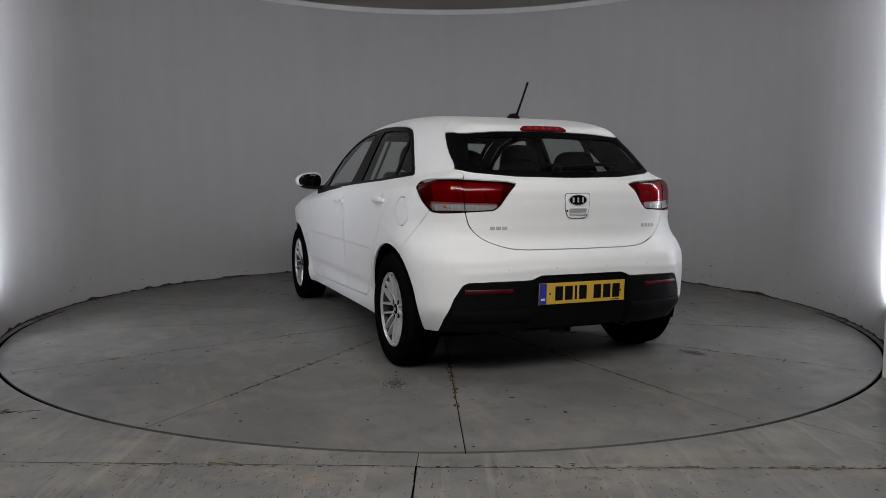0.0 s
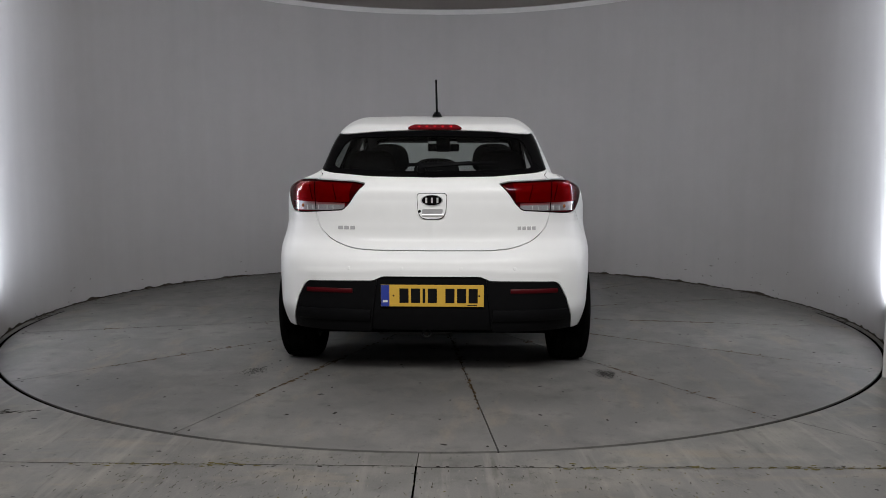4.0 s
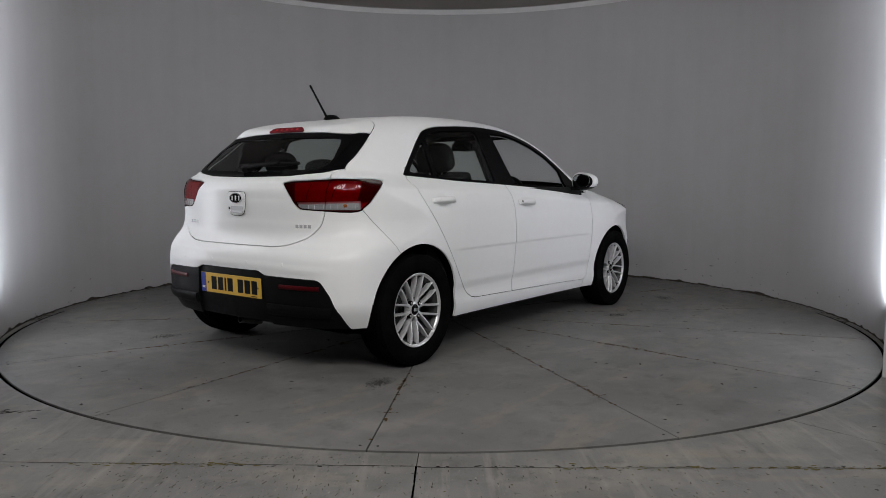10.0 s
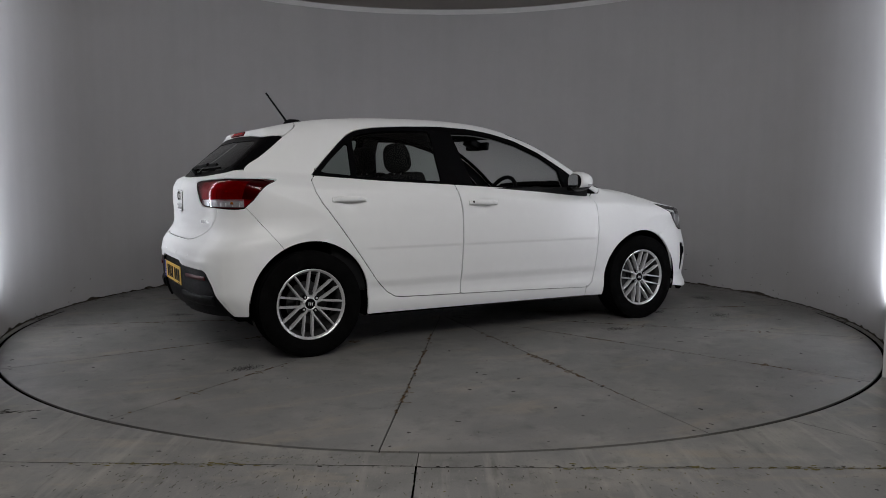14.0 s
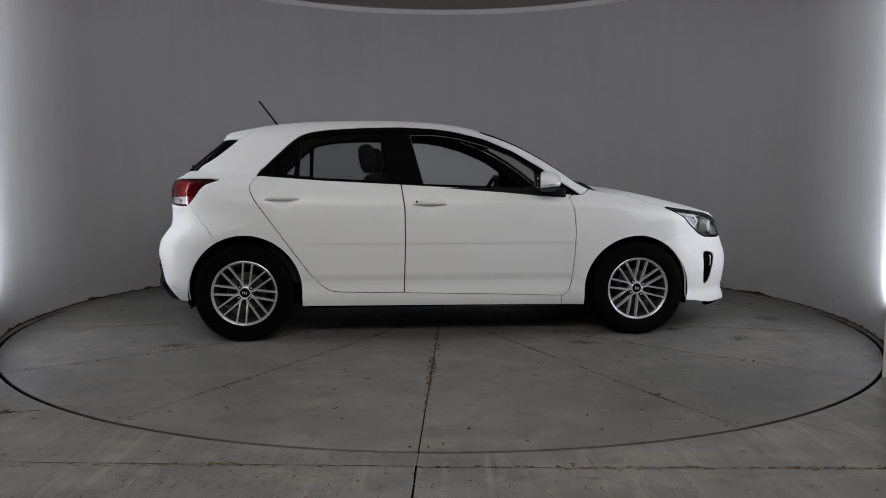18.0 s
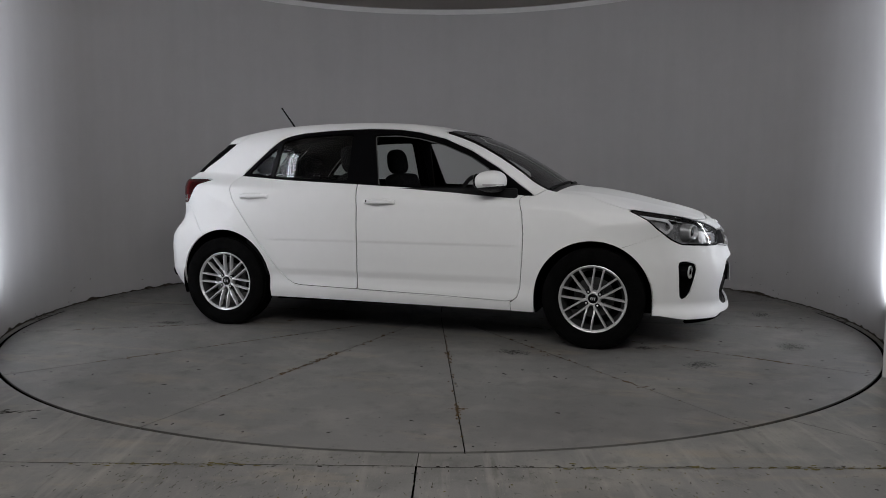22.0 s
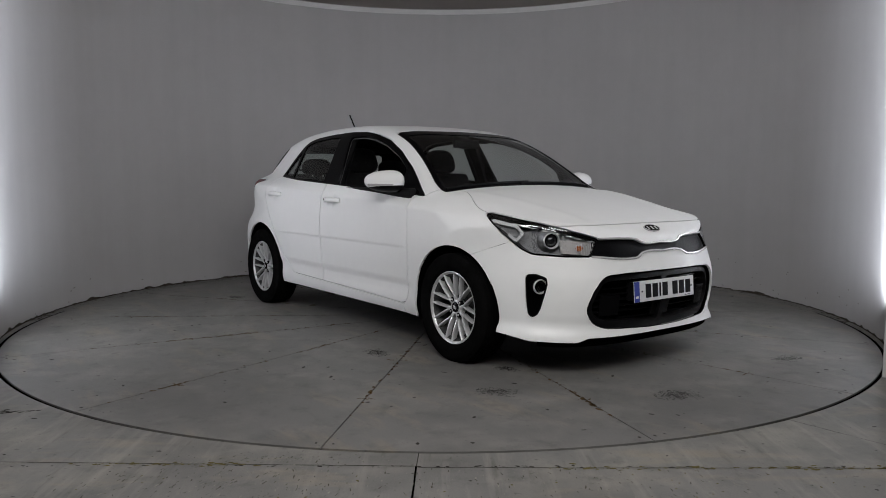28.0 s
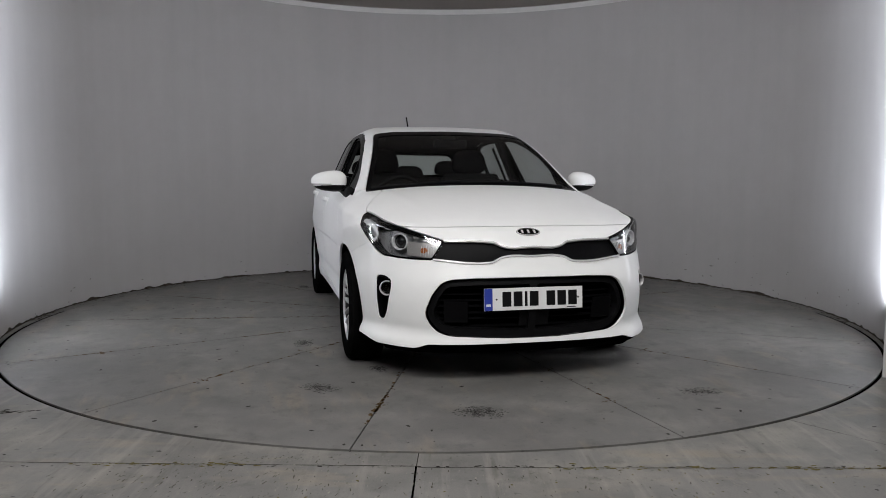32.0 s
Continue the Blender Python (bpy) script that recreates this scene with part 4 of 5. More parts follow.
# ---- wheels ----
def build_wheel(sd):
    """A tyre on a silver alloy rim with eight pairs of thin spokes; the outer face looks along sd * y."""
    w = new("wheel")
    w.parent = car
    T = lambda pts: [(r, h * sd) for r, h in pts]
    part("tyre", lathe(T([(0.200, -0.090), (0.222, -0.100), (0.262, -0.104), (0.292, -0.098), (0.3085, -0.082), (0.3095, -0.055), (0.3045, -0.054), (0.3045, -0.046), (0.311, -0.045), (0.3115, -0.010), (0.3055, -0.009), (0.3055, 0.0), (0.3115, 0.001), (0.311, 0.045), (0.3045, 0.046), (0.3045, 0.054), (0.3095, 0.055), (0.3085, 0.082), (0.292, 0.094), (0.280, 0.097), (0.262, 0.0995), (0.235, 0.098), (0.219, 0.093), (0.210, 0.0845), (0.206, 0.080)]), 96), RUBBER, w, "worn black rubber tyre", smooth=30)
    part("rim_barrel", lathe(T([(0.196, -0.085), (0.190, -0.06), (0.172, -0.03), (0.170, 0.02), (0.184, 0.060), (0.1915, 0.071)]), 64), DARK_ALLOY, w, smooth=35)
    part("rim", lathe(T([(0.1905, 0.069), (0.194, 0.076), (0.198, 0.081), (0.204, 0.0835), (0.2085, 0.0815), (0.2085, 0.076), (0.199, 0.071)]), 96), ALLOY, w, "silver alloy rim", smooth=35)
    part("brake_disc", lathe(T([(0.0, 0.0), (0.125, 0.0), (0.125, -0.02), (0.0, -0.02)]), 40), DARK_METAL, w, smooth=30)
    part("brake_drum", lathe(T([(0.0, 0.012), (0.07, 0.012), (0.075, 0.0)]), 32), DARK_METAL, w, smooth=30)
    # spokes: each runs from a knot between two pairs out to the rim
    for k in range(8):
        for q in (-1, 1):
            bm = bmesh.new()
            a0, a1 = radians(45 * k + 22.5 + 3.0 * q), radians(45 * k + 22.5 + q * 14.0)
            rows = []
            for i in range(5):
                u = i / 4
                p0 = Vector((0.070 * math.cos(a0), 0.070 * math.sin(a0)))
                p1 = Vector((0.196 * math.cos(a1), 0.196 * math.sin(a1)))
                c = p0.lerp(p1, u)
                d = (p1 - p0).normalized()
                nrm = Vector((-d.y, d.x))
                half = 0.0056 - 0.0002 * u
                face = 0.056 + 0.022 * u + 0.006 * math.sin(u * 3.14)
                ring = []
                for s, h in ((-1.08, face - 0.032), (-1.0, face - 0.003), (-0.7, face), (0.7, face), (1.0, face - 0.003), (1.08, face - 0.032)):
                    e = c + nrm * half * s
                    ring.append(bm.verts.new((e.x, h * sd, e.y)))
                rows.append(ring)
            for ra, rb in zip(rows, rows[1:]):
                for i in range(5):
                    bm.faces.new((ra[i], ra[i + 1], rb[i + 1], rb[i]))
            part("spoke", bm, ALLOY, w, smooth=40)
        part("arm", moved(box(0.040, 0.022, 0.019, 0.005), pose(0, 0, 0, 0, -(45 * k + 22.5), 0) @ pose(0.060, 0.046 * sd, 0)), ALLOY, w, smooth=40)
    part("hub", lathe(T([(0.030, 0.058), (0.034, 0.060), (0.042, 0.056), (0.048, 0.044), (0.050, 0.020)]), 40), ALLOY, w, smooth=35)
    cap = part("centre_cap", lathe(T([(0.0, 0.0635), (0.024, 0.0630), (0.0285, 0.060), (0.030, 0.056)]), 32), GLOSS_BLACK, w, "gloss black centre cap with a small emblem", smooth=35)
    part("emblem", join(*[moved(box(0.006, 0.002, 0.018, 0.0005), pose(0.011 * (i - 1), 0.064 * sd, 0)) for i in range(3)]), CHROME, cap)
    for k in range(4):
        a = radians(45 + 90 * k)
        part("lug_nut", moved(lathe(T([(0.0, 0.0515), (0.004, 0.0515), (0.0065, 0.0495), (0.0065, 0.040)]), 12), pose(0.050 * math.cos(a), 0.012 * sd, 0.050 * math.sin(a))), CHROME, w, smooth=35)
        # raised black disc in place of a hole: its colour paints the hole's shade
        part("lug_shade_disc", moved(lathe(T([(0.0, 0.0600), (0.0125, 0.0600), (0.0140, 0.057), (0.0140, 0.040)]), 16), pose(0.050 * math.cos(a), 0.0, 0.050 * math.sin(a))), GLOSS_BLACK, w)
    part("valve", moved(lathe([(0.003, 0.165), (0.003, 0.195), (0.0, 0.195)], 8, "X"), pose(0, 0.055 * sd, 0, 0, 50, 0)), BLACK, w, smooth=40)
    return w


for x, turn in ((-1.340, 7), (1.240, 11)):
    for sd in (-1, 1):
        build_wheel(sd).matrix_basis = pose(x, sd * 0.762, 0.309, 0, turn, 0)
for cx, cz, r in ARCHES:
    for sd in (-1, 1):
        bm = bmesh.new()
        rows = []
        for i in range(33):
            a = math.pi * (-0.10 + 1.2 * i / 32)
            c, s = math.cos(a), math.sin(a)
            zz = max(cz + (r + 0.004) * s, 0.20)
            rows.append([bm.verts.new((cx + (r + 0.004) * c, sd * y, zz)) for y in (0.822, 0.80, 0.52)])
        hub = [bm.verts.new((cx + (r + 0.004) * math.cos(math.pi * (-0.10 + 1.2 * i / 32)) * 0.05, sd * 0.52, 0.30)) for i in range(33)]
        for i in range(32):
            for j in range(2):
                bm.faces.new((rows[i][j], rows[i][j + 1], rows[i + 1][j + 1], rows[i + 1][j]))
            bm.faces.new((rows[i][2], hub[i], hub[i + 1], rows[i + 1][2]))
        part("wheel_arch_liner", bm, GAP, car, "dark wheel arch liner", smooth=50)
part("floor_pan", box(3.5, 1.36, 0.06, 0.02, at=(0.02, 0, 0.24)), GAP, car, "dark underbody")
for sd in (-1, 1):
    part("sill_plate", box(1.8, 0.10, 0.04, 0.01, at=(-0.05, sd * 0.74, 0.22)), GAP, car)
part("rear_beam", box(0.09, 1.15, 0.07, 0.02, at=(-1.34, 0, 0.255)), DARK_METAL, car)
part("silencer", moved(lathe([(0.0, -0.22), (0.06, -0.22), (0.075, -0.19), (0.075, 0.19), (0.06, 0.22), (0.0, 0.22)], 20, "Y"), pose(-1.66, 0.10, 0.265)), DARK_METAL, car, smooth=40)
part("exhaust_tip", moved(lathe([(0.018, -0.03), (0.022, -0.03), (0.022, 0.12), (0.018, 0.12), (0.018, -0.03)], 16, "X"), pose(-1.84, 0.03, 0.232, 0, 12, 0)), DARK_METAL, car, smooth=40)
part("tow_loop", moved(lathe([(0.010, -0.004), (0.016, -0.004), (0.016, 0.004), (0.010, 0.004), (0.010, -0.004)], 14, "Y"), pose(-1.80, -0.33, 0.245)), DARK_METAL, car)

# ---- lamps ----
def split(mesh, fn):
    v = mesh[0]
    return slice_mesh(mesh, fn(v[:, 0], np.abs(v[:, 1]), v[:, 2]))


def path_field(u, w, pts):
    """The distance from a broken line."""
    best = np.full(u.shape, 9.0)
    for (ax, ay), (bx, by) in zip(pts, pts[1:]):
        t = np.clip(((u - ax) * (bx - ax) + (w - ay) * (by - ay)) / ((bx - ax) ** 2 + (by - ay) ** 2), 0, 1)
        best = np.minimum(best, np.hypot(u - ax - t * (bx - ax), w - ay - t * (by - ay)))
    return best


for sd, half in zip((-1, 1), halves(tail)):
    lamp = new("tail_lamp")
    lamp.parent = car
    tagged(lamp, "dark red tail lamp with a clear lower strip")
    bed = offset(half, -0.026)
    mesh_object("housing", bed[0], bed[1], HOUSING, lamp, normals=bed[2])
    inside = lambda m: poly_field(-m[0][:, 0] - np.abs(m[0][:, 1]), m[0][:, 2], TAILLAMP)
    pane, border = slice_mesh(half, inside(half) + 0.0035)
    sheet("lamp_border", border, LAMP_RIM, lamp, "smoked dark red edge of the lamp", depth=0.02)
    q = lambda x, a: -x - a
    line = lambda x, a, z: z - 0.919 + 0.02 * (q(x, a) - 1.0)
    strip, red = split(pane, line)
    clear, red2 = split(strip, lambda x, a, z: np.maximum(np.maximum(0.945 - q(x, a), q(x, a) - 1.415), 0.872 - z))
    o = offset(clear, -0.002)
    mesh_object("clear_lens", o[0], o[1], LAMP_PANE, lamp, "clear reversing and turn lamp strip", normals=clear[2])
    ref = offset(clear, -0.014)
    mesh_object("strip_reflector", ref[0], ref[1], HOUSING, lamp, normals=ref[2])
    for nm, m in (("red_lens", red), ("red_lens", red2)):
        if len(m[1]):
            mesh_object(nm, m[0], m[1], RED_PANE, lamp, normals=m[2])
    back_bed = offset(red, -0.012)
    core, dark = split(back_bed, lambda x, a, z: np.maximum(np.maximum(0.96 - q(x, a) - 0.4 * (z - 0.95), q(x, a) - 1.43), np.abs(z - 0.972) - 0.056))
    mesh_object("red_reflector", core[0], core[1], RED_CORE, lamp, normals=core[2])
    mesh_object("smoked_reflector", dark[0], dark[1], RED_DARK, lamp, normals=dark[2])
    ribs = []
    for i in range(7):
        u = 1.02 + 0.055 * i
        for a in np.linspace(0.40, 0.78, 24):
            p = rear_at(sd * a, 0.886)
            if -p.x - a < u:
                ribs.append(moved(box(0.003, 0.006, 0.022, 0.001), skin_pose(p, lift=-0.008) @ pose(0, 0, 0, 90, 0, 0)))
                break
    part("strip_ribs", join(*ribs), WHITE_DRL, lamp, "fine upright ribs behind the clear strip")
    bulb = skin_pose(rear_at(sd * 0.695, 0.894), lift=-0.010)
    part("turn_bulb", moved(lathe([(0.0, 0.006), (0.006, 0.005), (0.010, 0.0)], 14, "Z"), bulb), AMBER, lamp, "amber bulb in the clear strip", smooth=50)
    # an upright dark rib parts the two bright cells above the strip
    for u in (0.655, 0.52):
        cell = [rear_at(sd * (u - 0.02 * t), 1.010 - 0.085 * t) for t in np.linspace(0, 1, 7)]
        bm = bmesh.new()
        rows = [[bm.verts.new(p - skin_normal(p) * 0.0105 + Vector((0, dy, 0))) for dy in (-0.0025, 0.0025)] for p in cell]
        for a, b in zip(rows, rows[1:]):
            bm.faces.new((a[0], a[1], b[1], b[0]))
        part("cell_rib", bm, LAMP_RIM, lamp)
    # the line between wing and tailgate runs through the lamp
    bm = bmesh.new()
    pts = [rear_at(sd * (0.618 - 0.012 * t), 1.034 - 0.172 * t) for t in np.linspace(0, 1, 9)]
    rows = [[bm.verts.new(p + skin_normal(p) * 0.001 + Vector((0, dy, 0))) for dy in (-0.0022, 0.0022)] for p in pts]
    for a, b in zip(rows, rows[1:]):
        bm.faces.new((a[0], a[1], b[1], b[0]))
    part("lamp_gap", bm, GAP, lamp)

for sd, half in zip((-1, 1), halves(head)):
    lamp = new("headlamp")
    lamp.parent = car
    tagged(lamp, "clear headlamp with a round projector, housing greyed to stand for lens haze")
    outer_bed, bed = split(offset(half, -0.060), lambda x, a, z: x - a - 1.20 + 0.6 * (0.72 - z))
    mesh_object("bowl", outer_bed[0], outer_bed[1], HEAD_BED, lamp, normals=outer_bed[2])
    mesh_object("housing", bed[0], bed[1], LAMP_BED, lamp, normals=bed[2])
    inside = lambda m: poly_field(m[0][:, 0] - np.abs(m[0][:, 1]), m[0][:, 2], HEADLAMP)
    pane, border = slice_mesh(half, inside(half) + 0.007)
    sheet("lamp_border", border, GLOSS_BLACK, lamp, depth=0.055)
    o = offset(pane, -0.001)
    mesh_object("lens", o[0], o[1], LAMP_PANE, lamp, "clear plastic lens", normals=pane[2])
    f = lambda x, a: x - a
    ring_g, _ = split(offset(pane, -0.014), lambda x, a, z: path_field(f(x, a), z, [(0.735, 0.812), (0.915, 0.788), (0.965, 0.752), (0.915, 0.712), (0.86, 0.742)]) - 0.0085)
    mesh_object("light_guide", ring_g[0], ring_g[1], WHITE_DRL, lamp, "white daytime light guide", normals=ring_g[2])
    side_bez, mid = split(offset(pane, -0.036), lambda x, a, z: f(x, a) - 0.93)
    mesh_object("side_bezel", side_bez[0], side_bez[1], HEAD_BED, lamp, normals=side_bez[2])
    brow, low = split(offset(pane, -0.022), lambda x, a, z: 0.842 - 0.158 * (f(x, a) - 0.80) - 0.018 - z)
    mesh_object("brow", brow[0], brow[1], GLOSS_BLACK, lamp, "grey brow along the top of the lamp", normals=brow[2])
    edge, _ = split(offset(pane, -0.020), lambda x, a, z: np.maximum(np.abs(0.842 - 0.158 * (f(x, a) - 0.80) - 0.026 - z) - 0.0035, 0.88 - f(x, a)))
    mesh_object("chrome_edge", edge[0], edge[1], CHROME, lamp, normals=edge[2])
    # projector
    p = front_at(sd * 0.655, 0.722)
    n = skin_normal(p)
    d = Vector((0.45 + n.x, n.y, 0.0)).normalized()
    ahead = Matrix.Translation(p - n * 0.050) @ Matrix((Vector((0, 0, 1)).cross(d), Vector((0, 0, 1)), d)).transposed().to_4x4()
    part("projector_ring", moved(lathe([(0.035, 0.014), (0.0365, 0.038), (0.040, 0.042), (0.0435, 0.038), (0.044, 0.030)], 40, "Z"), ahead), REFLECTOR, lamp, "chrome ring round the projector", smooth=40)
    part("projector_collar", moved(lathe([(0.044, 0.031), (0.050, 0.018), (0.062, 0.000), (0.068, -0.015)], 40, "Z"), ahead), LAMP_BED, lamp, smooth=40)
    part("projector_lens", moved(lathe([(0.0, 0.034), (0.013, 0.032), (0.024, 0.025), (0.031, 0.014), (0.034, 0.000)], 32, "Z"), ahead), PROJECTOR, lamp, smooth=60)
    part("projector_bowl", moved(lathe([(0.0, -0.03), (0.030, -0.02), (0.035, 0.010)], 32, "Z"), ahead), GLOSS_BLACK, lamp, smooth=60)
    # turn signal with upright ribs at the inner corner
    sig, _ = split(offset(pane, -0.026), lambda x, a, z: np.maximum(np.maximum(1.235 - f(x, a) - 0.3 * (z - 0.68), f(x, a) - 1.462), np.abs(z - 0.680 + 0.05 * (f(x, a) - 1.35)) - 0.034))
    mesh_object("turn_reflector", sig[0], sig[1], TURN, lamp, normals=sig[2])
    amb, _ = split(offset(sig, 0.008), lambda x, a, z: np.hypot((f(x, a) - 1.375) * 0.5, z - 0.678) - 0.014)
    mesh_object("turn_bulb", amb[0], amb[1], AMBER, lamp, "amber turn signal bulb", normals=amb[2])
    ribs = []
    for i in range(9):
        a = 0.46 + 0.012 * i
        p = front_at(sd * a, 0.681)
        ribs.append(moved(box(0.0022, 0.056, 0.004, 0.0008), skin_pose(p, lift=-0.018)))
    part("turn_ribs", join(*ribs), HEAD_BED, lamp)

# ---- nose: grille, intake, fog lamps, badge, plate ----
gr = sheet("grille", offset(grille, -0.012), GRILLE_BLACK, car, "dark grille panel between the headlamps", depth=0.02)


def strip_along(name, pts, half, lift, mat, parent, label="", thick=0.006):
    """A rounded bar laid along places on the skin."""
    bm = bmesh.new()
    rows = []
    n = len(pts)
    for i, p in enumerate(pts):
        d = (pts[min(i + 1, n - 1)] - pts[max(i - 1, 0)]).normalized()
        nn = skin_normal(p)
        u = nn.cross(d).normalized()
        c = p + nn * lift
        rows.append([bm.verts.new(c + u * half * s + nn * thick * h) for s, h in ((-1, -1), (-1, 0.3), (-0.5, 1), (0.5, 1), (1, 0.3), (1, -1))])
    for a, b in zip(rows, rows[1:]):
        for i in range(6):
            bm.faces.new((a[i], a[(i + 1) % 6], b[(i + 1) % 6], b[i]))
    bm.faces.new(rows[0])
    bm.faces.new(rows[-1][::-1])
    return part(name, bm, mat, parent, label, smooth=40)


for nm, prof in (("upper_strip", spline([(0, 0.6945), (0.14, 0.6950), (0.16, 0.700), (0.19, 0.716), (0.21, 0.7185), (0.45, 0.7255)])), ("lower_strip", spline([(0, 0.650), (0.14, 0.650), (0.165, 0.645), (0.21, 0.624), (0.25, 0.6205), (0.50, 0.6375)]))):
    end = 0.44 if nm == "upper_strip" else 0.497
    ys = np.linspace(-end, end, 81)
    strip_along(nm, [front_at(y, float(prof(abs(y)))) for y in ys], 0.0055, 0.004, CHROME, gr, "chrome strip edging the grille")
low_in = sheet("intake_panel", offset(intake, -0.10), GAP, car, "black recess of the lower intake", depth=0.0)
fr, _ = slice_mesh(offset(intake, -0.030), -(poly_field(np.abs(intake[0][:, 1]), intake[0][:, 2], INTAKE) + 0.03))
sheet("intake_surround", fr, BLACK, car, "black plastic surround of the lower intake", depth=0.07)
for i in range(7):
    z = 0.285 + 0.036 * i
    half = float(np.interp(z, [0.26, 0.30, 0.365, 0.46, 0.53], [0.42, 0.48, 0.51, 0.48, 0.42]))
    strip_along("intake_slat", [front_at(y, z) for y in np.linspace(-half, half, 25)], 0.004, -0.075, GLOSS_BLACK, car, thick=0.012)
for sd in (-1, 1):
    p = front_at(sd * 0.40, 0.37)
    part("intake_flap", moved(box(0.12, 0.11, 0.008, 0.003), skin_pose(p, lift=-0.045)), GLOSS_BLACK, car, "glossy insert in the lower intake")
part("radar_cover", moved(box(0.16, 0.10, 0.01, 0.004), skin_pose(front_at(0.02, 0.33), lift=-0.06)), BLACK, car)
for sd, half in zip((-1, 1), halves(fog)):
    lamp = new("fog_lamp")
    lamp.parent = car
    tagged(lamp, "round fog lamp in an upright black recess")
    sheet("recess", offset(half, -0.030), GAP, lamp, depth=0.0)
    ins = poly_field(half[0][:, 0] - np.abs(half[0][:, 1]), half[0][:, 2], FOG)
    lip, _ = slice_mesh(offset(half, -0.004), -(ins + 0.010))
    sheet("surround", lip, GLOSS_BLACK, lamp, depth=0.03)
    p = on_body(0, 1, (0, sd * 0.712, 0.481), 0.6, 2.4)
    d = Vector((0.954, sd * 0.30, 0))
    fwd = Matrix.Translation(p - skin_normal(p) * 0.015) @ Matrix((Vector((0, 0, 1)).cross(d), Vector((0, 0, 1)), d)).transposed().to_4x4()
    part("bezel", moved(lathe([(0.033, -0.010), (0.033, 0.012), (0.036, 0.015), (0.039, 0.012), (0.0395, 0.006)], 36, "Z"), fwd), CHROME, lamp, "chrome ring", smooth=40)
    part("barrel", moved(lathe([(0.0395, 0.006), (0.041, -0.045)], 36, "Z"), fwd), GLOSS_BLACK, lamp, smooth=40)
    part("bowl", moved(lathe([(0.0, -0.030), (0.020, -0.024), (0.033, -0.008)], 28, "Z"), fwd), PROJECTOR, lamp, smooth=60)
    part("lens", moved(lathe([(0.0, 0.008), (0.016, 0.006), (0.027, 0.0), (0.031, -0.006)], 28, "Z"), fwd), LENS, lamp, smooth=60)
lip_pts = [front_at(y, 0.205) for y in np.linspace(-0.70, 0.70, 61)]
strip_along("chin_lip", [p + Vector((-0.065, 0, -0.012)) for p in lip_pts], 0.026, 0.0, GAP, car, "black plastic lip under the front bumper", thick=0.02)


def emblem(p, w, h, parent, lift=0.001):
    m = skin_pose(p, lift=lift)
    e = part("emblem", moved(moved(lathe([(0.0, 0.004), (0.92, 0.004), (0.92, 0.0)], 40, "Z"), Matrix.Diagonal((w, h, 1, 1))), m), GLOSS_BLACK, parent, "oval dark emblem with a chrome ring", smooth=40)
    part("emblem_ring", moved(moved(lathe([(0.88, 0.003), (0.90, 0.006), (0.97, 0.006), (1.0, 0.002), (1.0, 0.0)], 40, "Z"), Matrix.Diagonal((w, h, 1, 1))), m), CHROME, e, smooth=40)
    part("emblem_bars", join(*[moved(box(w * 0.17, h * 0.90, 0.003, 0.001), m @ pose(w * 0.5 * (i - 1), 0, 0.005)) for i in range(3)]), CHROME, e)


emblem(front_at(0.0, 0.765), 0.064, 0.031, car)
emblem(rear_at(0.0, 0.926), 0.057, 0.029, tailgate, 0.005)


def number_plate(m, face, parent, label):
    """A plate 520 x 111 mm with plain bars for its characters."""
    pl = part("number_plate", moved(box(0.520, 0.111, 0.004, 0.0015), m @ pose(0, 0, 0.002)), face, parent, label)
    part("blue_band", moved(box(0.042, 0.109, 0.0012, 0.0003), m @ pose(-0.238, 0, 0.0046)), BLUE, pl)
    x = -0.166
    marks = []
    for k, wdt in enumerate((0.046, 0.046, 0.014, 0.046, 0, 0.046, 0.046, 0.046)):
        if not wdt:
            x += 0.030
            continue
        marks.append(moved(box(wdt, 0.074, 0.0012, 0.0003), m @ pose(x + wdt / 2, 0, 0.0046)))
        x += wdt + 0.0125
    for mk in marks:
        part("plate_bar", mk, INK, pl)
    part("band_mark", moved(box(0.024, 0.012, 0.0012, 0.0003), m @ pose(-0.238, -0.028, 0.0054)), PLATE, pl)
    for s in (-0.196, 0.236):
        part("screw_cap", moved(lathe([(0.0, 0.003), (0.004, 0.002), (0.005, 0.0)], 12, "Z"), m @ pose(s, 0, 0.0042)), INK, pl)
    part("maker_mark", moved(box(0.05, 0.004, 0.0012, 0.0003), m @ pose(0.20, -0.048, 0.0046)), INK, pl)


number_plate(Matrix.Translation((2.046, 0.0, 0.441)) @ pose(0, 0, 0, 90, 0, 90) @ pose(0, 0, 0, -4, 0, 0), PLATE, car, "white front number plate with plain dark bars")
part("plate_holder", box(0.05, 0.50, 0.10, 0.006, at=(2.012, 0, 0.441)), BLACK, car)

# ---- tail: insert, plate, reflectors, gate handle, spoiler lamp, wiper, aerial ----
wide, mid = slice_mesh(insert, 0.275 + 0.12 * (0.54 - insert[0][:, 2]) - np.abs(insert[0][:, 1]))
for half in halves(wide):
    sheet("bumper_insert", half, BLACK, car, "textured black lower bumper", depth=0.03)
sheet("plate_recess", offset(mid, -0.014), BLACK, car, depth=0.02)
number_plate(Matrix.Translation((-1.956, -0.005, 0.447)) @ pose(0, 0, 0, 90, 0, -90) @ pose(0, 0, 0, 2, 0, 0), YELLOW, car, "yellow rear number plate with plain dark bars")
